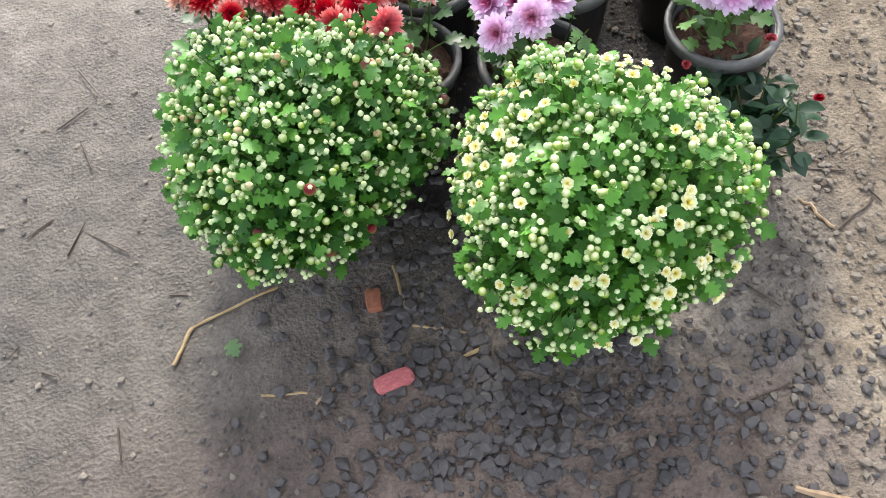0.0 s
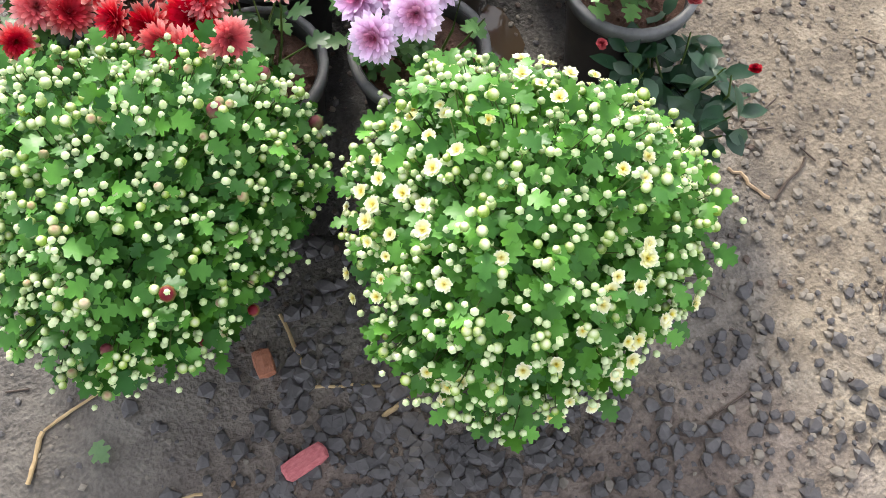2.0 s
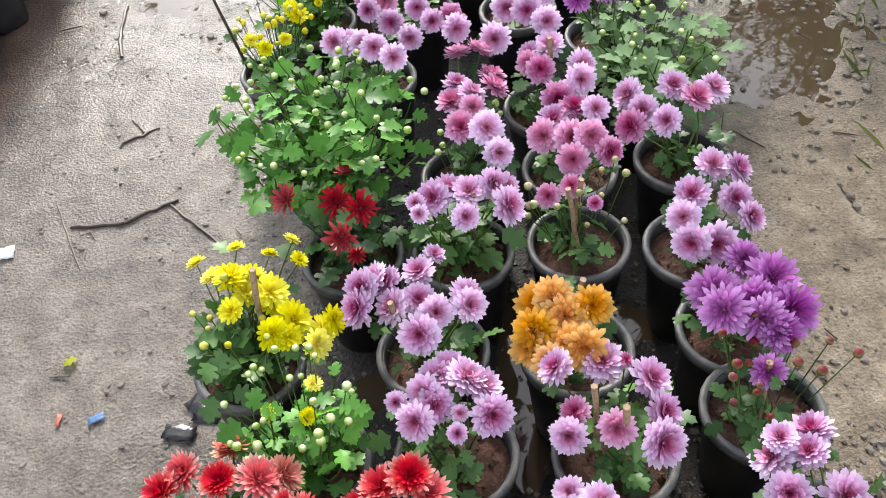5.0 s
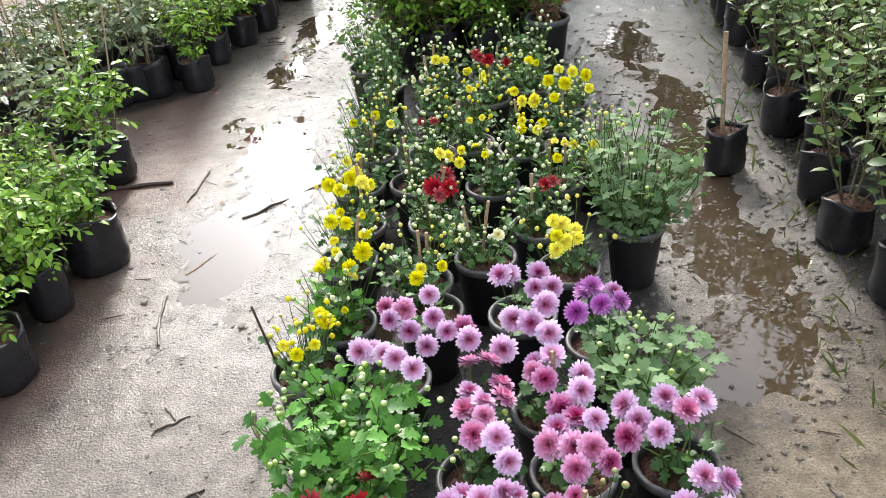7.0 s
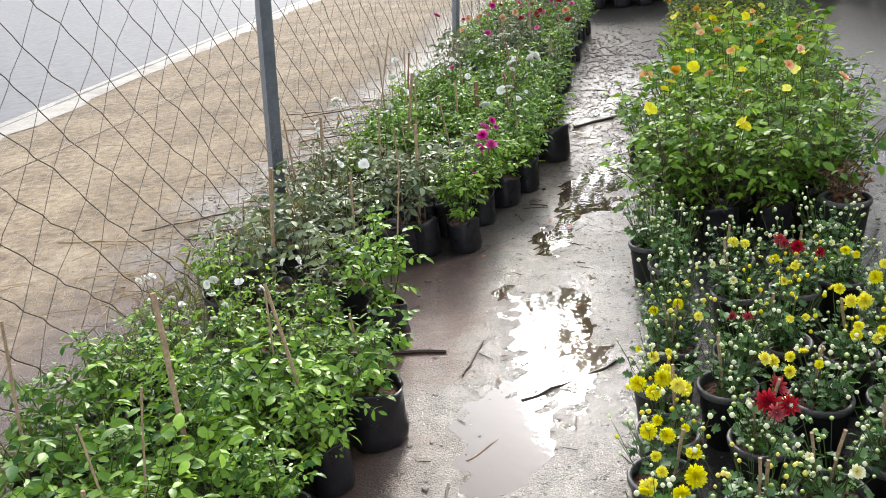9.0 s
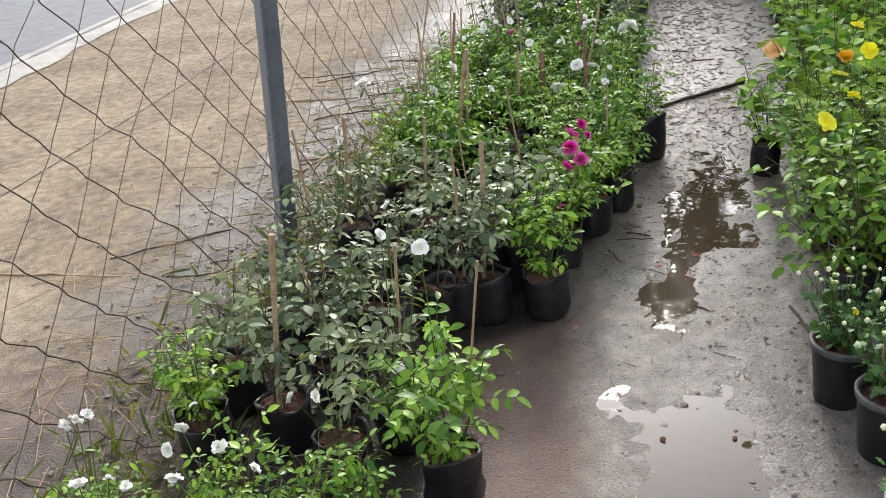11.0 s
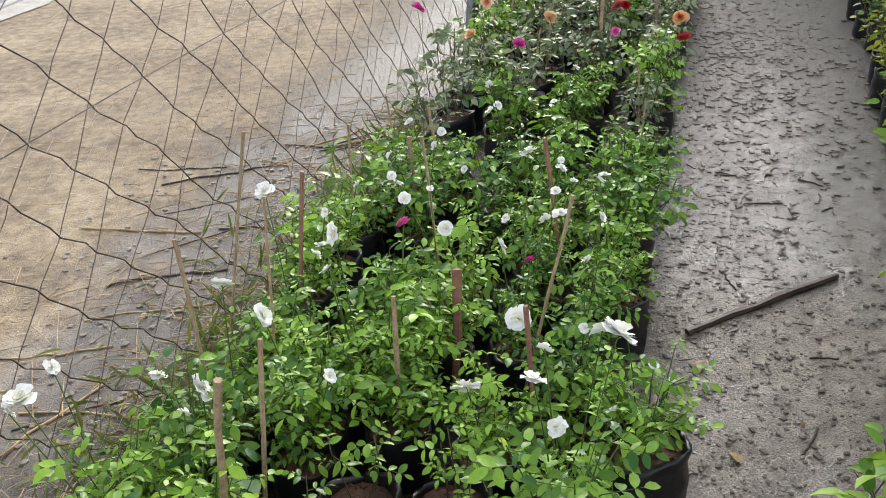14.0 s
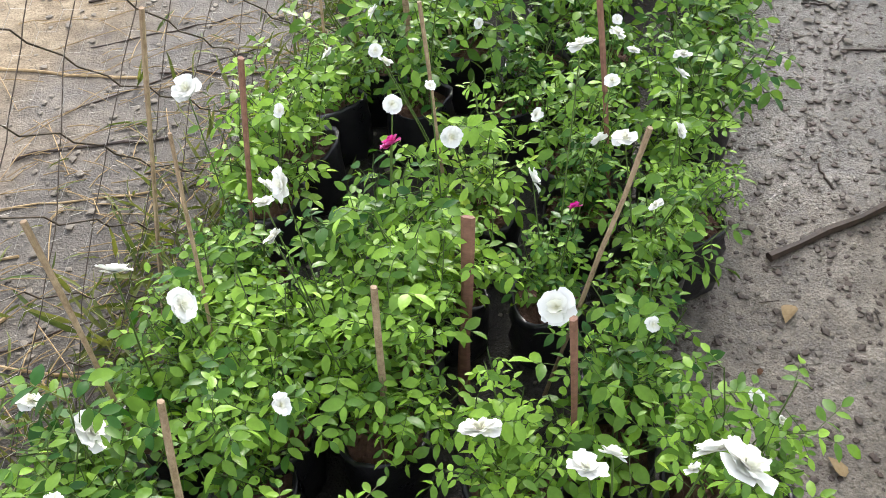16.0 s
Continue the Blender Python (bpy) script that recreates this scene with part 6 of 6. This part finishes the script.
stones("compost_crumbs", 1500, (0.4, 0.25), (1.6, 0.55), 0.0055, DARKWOOD, 12, "black wet compost crumbs between the pots", None, 0.6)
stones("grit", 3500, (0.1, 0.8), (3.4, 2.2), 0.0032, CLOD, 11, "fine grit and crumbs on the wet mud", None, 0.6)
stones("mud_clods", 1800, (1.45, 0.3), (3.0, 1.1), 0.009, CLOD, 7, "small clods of mud on the ground")
stones("leaf_crumbs", 1300, (0.4, 0.4), (8.0, 1.0), 0.01, DARKWOOD, 19, "dark wet leaf crumbs trodden into the mud", None, 0.3)
stones("leaf_crumbs", 1900, (0.3, 0.35), (6.4, 1.1), 0.007, DARKWOOD, 9, "dark wet leaf crumbs trodden into the mud", None, 0.3)
stones("mud_clods", 1500, (0.4, 0.35), (7.4, 1.2), 0.008, CLOD, 21, "small trodden clods of mud on the path", None, 0.3)
stones("mud_clods", 1500, (0.9, 0.35), (10.3, 1.0), 0.016, CLOD, 23, "small trodden clods of mud on the path", None, 0.35)
stones("mud_clods", 1500, (-1.5, 0.5), (6.5, 1.6), 0.012, CLOD, 22, "rough crumbly mud clods along the verge", None, 0.35)
stones("mud_clods", 1100, (0.75, 0.2), (0.85, 0.4), 0.007, CLOD, 8, "small clods of mud on the ground")


def lump(name, x, y, sx, sy, sz, turn, material, label, category):
    rng = random.Random(f"{name}{x}")
    bm = bmesh.new()
    bmesh.ops.create_cube(bm, size=1)
    bmesh.ops.subdivide_edges(bm, edges=bm.edges[:], cuts=3, use_grid_fill=True)
    for v in bm.verts:
        v.co += v.co.normalized() * (0.78 - v.co.length) * 0.35 + Vector((rng.uniform(-1, 1), rng.uniform(-1, 1), rng.uniform(-1, 1))) * 0.04
    me = bpy.data.meshes.new(name)
    bm.to_mesh(me)
    me.materials.append(material)
    ob = new(name, me)
    ob.matrix_basis = pose(x, y, ground_z(x, y) + sz * 0.4, 4, 3, turn) @ Matrix.Diagonal((sx, sy, sz, 1))
    return tagged(ob, label, category)


lump("brick_piece", -0.01, 0.68, 0.052, 0.023, 0.018, 14, BRICK, "broken piece of pinkish red brick on the mud", "brick piece")
lump("pebble", -0.02, 0.82, 0.022, 0.032, 0.02, 0, TERRACOTTA, "smooth orange-brown pebble lying on the mud", "pebble")


def fallen_leaf(x, y, size, turn, material, label, shape=LOBED):
    g = Geo()
    put_on(g, shape, (0, 0, 0), (0, 1, 0.05), (0.1, 0.1, 1), size)
    ob = new("fallen_leaf", g.mesh("fallen_leaf", material))
    ob.matrix_basis = pose(x, y, ground_z(x, y) + 0.006, 6, 4, turn)
    return tagged(ob, label, "leaf")


fallen_leaf(-0.25, 0.8, 0.034, 200, LEAF_PALE, "pale green lobed leaf fallen on the mud")
fallen_leaf(-0.49, 1.80, 0.03, 120, LEAF_YELLOW, "small yellow leaf fallen on the mud")
fallen_leaf(0.32, 7.16, 0.06, 160, STRAW, "large pale dry leaf fallen on the path", BROAD)
fallen_leaf(0.36, 6.71, 0.05, 30, STRAW, "curled dry brown leaf fallen on the path", BROAD)
rng = random.Random(61)
for k in range(26):
    y = rng.uniform(3.6, 7.5)
    fallen_leaf(rng.uniform(left_edge(y) + 0.08, mid_left(y) + 0.05), y, rng.uniform(0.02, 0.035), rng.uniform(0, 360), rng.choice([LEAF_DRY, LEAF_DRY, RUST]), "dry reddish-brown leaf fallen on the path", OVAL)


def scrap(name, x, y, w, h, turn, material, label):
    rng = random.Random(f"{x}{y}")
    g = Geo()
    vs = [(w * (i / 4 - 0.5), h * (j / 3 - 0.5), 0.004 * rng.random() + 0.004 * ((i + j) % 2)) for j in range(4) for i in range(5)]
    g.add(vs, [(j * 5 + i, j * 5 + i + 1, j * 5 + i + 6, j * 5 + i + 5) for j in range(3) for i in range(4)])
    ob = new(name, g.mesh(name, material))
    ob.modifiers.new("thick", "SOLIDIFY").thickness = 0.0008
    ob.matrix_basis = pose(x, y, ground_z(x, y) + 0.003, 0, 0, turn)
    return tagged(ob, label, "litter")


scrap("wrapper", -0.44, 1.645, 0.03, 0.014, 15, BLUE, "small crumpled blue and white wrapper on mud")
scrap("wrapper", -0.51, 1.66, 0.008, 0.026, -10, REDLIT, "thin red strip of wrapper on mud")
scrap("polythene_scrap", -0.24, 1.64, 0.07, 0.05, 40, POLY, "torn crumpled scrap of black polythene on mud")
scrap("polythene_scrap", -0.29, 1.58, 0.06, 0.03, -20, POLY, "torn crumpled scrap of black polythene on mud")
scrap("polythene_scrap", -0.24, 1.61, 0.04, 0.05, 70, POLY, "torn crumpled scrap of black polythene on mud")
scrap("paper_scrap", -0.67, 2.13, 0.03, 0.038, 5, LITTER, "small square white paper scrap on mud")

# ---- grass and straw along the fence ----
rng = random.Random(71)
g = Geo()
for _ in range(2600):
    y = rng.uniform(2.2, 9.5)
    x = fence_x(y) + rng.gauss(0.0, 0.13)
    put_on(g, NARROW, (x, y, 0), (rng.uniform(-0.7, 0.7), rng.uniform(-0.7, 0.7), rng.uniform(0.3, 1)), (rng.uniform(-1, 1), rng.uniform(-1, 1), 0.4), rng.uniform(0.04, 0.15), 0.5)
for _ in range(320):
    y = rng.uniform(1.8, 7.5)
    x = right_edge(y) - 0.02 + rng.gauss(0.0, 0.07)
    put_on(g, NARROW, (x, y, 0), (rng.uniform(-0.8, 0.8), rng.uniform(-0.8, 0.8), rng.uniform(0.3, 1)), (rng.uniform(-1, 1), rng.uniform(-1, 1), 0.4), rng.uniform(0.03, 0.1), 0.5)
for _ in range(700):
    y = rng.uniform(3.2, 8.5)
    x = fence_x(y) - abs(rng.gauss(0.0, 0.28)) + 0.05
    put_on(g, NARROW, (x, y, 0), (rng.uniform(-1, 1), rng.uniform(-1, 1), rng.uniform(0.1, 0.6)), (rng.uniform(-1, 1), rng.uniform(-1, 1), 0.4), rng.uniform(0.04, 0.13), 0.5)
tagged(new("weed_grass", g.mesh("weed_grass", GRASS)), "thin weedy grass growing along the fence foot", "grass", kind="stuff")
g = Geo()
for _ in range(300):
    y = rng.uniform(3.0, 13.0)
    x = fence_x(y) - abs(rng.gauss(0.2, 1.0))
    a, n = rng.random() * 6.3, rng.uniform(0.05, 0.35)
    g.tube([(x, y, 0.008), (x + math.cos(a) * n / 2, y + math.sin(a) * n / 2, 0.012), (x + math.cos(a) * n, y + math.sin(a) * n, 0.006)], [0.0018, 0.0018, 0.0012], 4, False)
for _ in range(700):
    y = rng.uniform(4.5, 9.5)
    x = fence_x(y) - abs(rng.gauss(0.1, 0.45))
    a, n = rng.gauss(0.3, 0.7), rng.uniform(0.04, 0.25)
    g.tube([(x, y, 0.008), (x + math.cos(a) * n / 2, y + math.sin(a) * n / 2, 0.014), (x + math.cos(a) * n, y + math.sin(a) * n, 0.006)], [0.0018, 0.0018, 0.0012], 4, False)
tagged(new("straw", g.mesh("straw", STRAW)), "dry straw and twigs strewn on the verge", "straw", kind="stuff")
g = Geo()
for _ in range(170):
    y = rng.uniform(0.3, 7.5)
    x = rng.choice([rng.gauss(-0.45, 0.2) + 0.12 * (y - 2), rng.gauss(0.9, 0.15) + 0.22 * (y - 1)])
    a, n = rng.random() * 6.3, rng.uniform(0.02, 0.09)
    g.tube([(x, y, ground_z(x, y) + 0.003), (x + math.cos(a) * n, y + math.sin(a) * n, ground_z(x, y) + 0.004)], [0.0018, 0.0014], 4, False)
tagged(new("twig_bits", g.mesh("twig_bits", DARKWOOD)), "small dark twigs and stem bits on the mud", "twigs", kind="stuff")

# ---- thin fallen branches on the verge, twigs on the path ----
rng = random.Random(83)
for k in range(26):
    y = rng.uniform(5.4, 9.4)
    x = fence_x(y) - abs(rng.gauss(0.25, 0.4)) - 0.1
    a, n = rng.gauss(0.35, 0.35), rng.uniform(0.25, 0.8)
    rod("twig", x - math.cos(a) * n / 2, y - math.sin(a) * n / 2, x + math.cos(a) * n / 2, y + math.sin(a) * n / 2, rng.uniform(0.003, 0.006), DARKWOOD if k % 3 else STRAW,
        "thin dark fallen branch lying on the verge" if k % 3 else "thin pale dry stalk lying on the verge", "twig", 0.012)
for k in range(22):
    y = rng.uniform(4.8, 8.8)
    x = left_edge(y) + rng.uniform(0.1, 0.75)
    a, n = rng.random() * 6.3, rng.uniform(0.05, 0.16)
    rod("twig", x, y, x + math.cos(a) * n, y + math.sin(a) * n, rng.uniform(0.002, 0.004), DARKWOOD, "short dark wet twig lying on the path", "twig", 0.004)
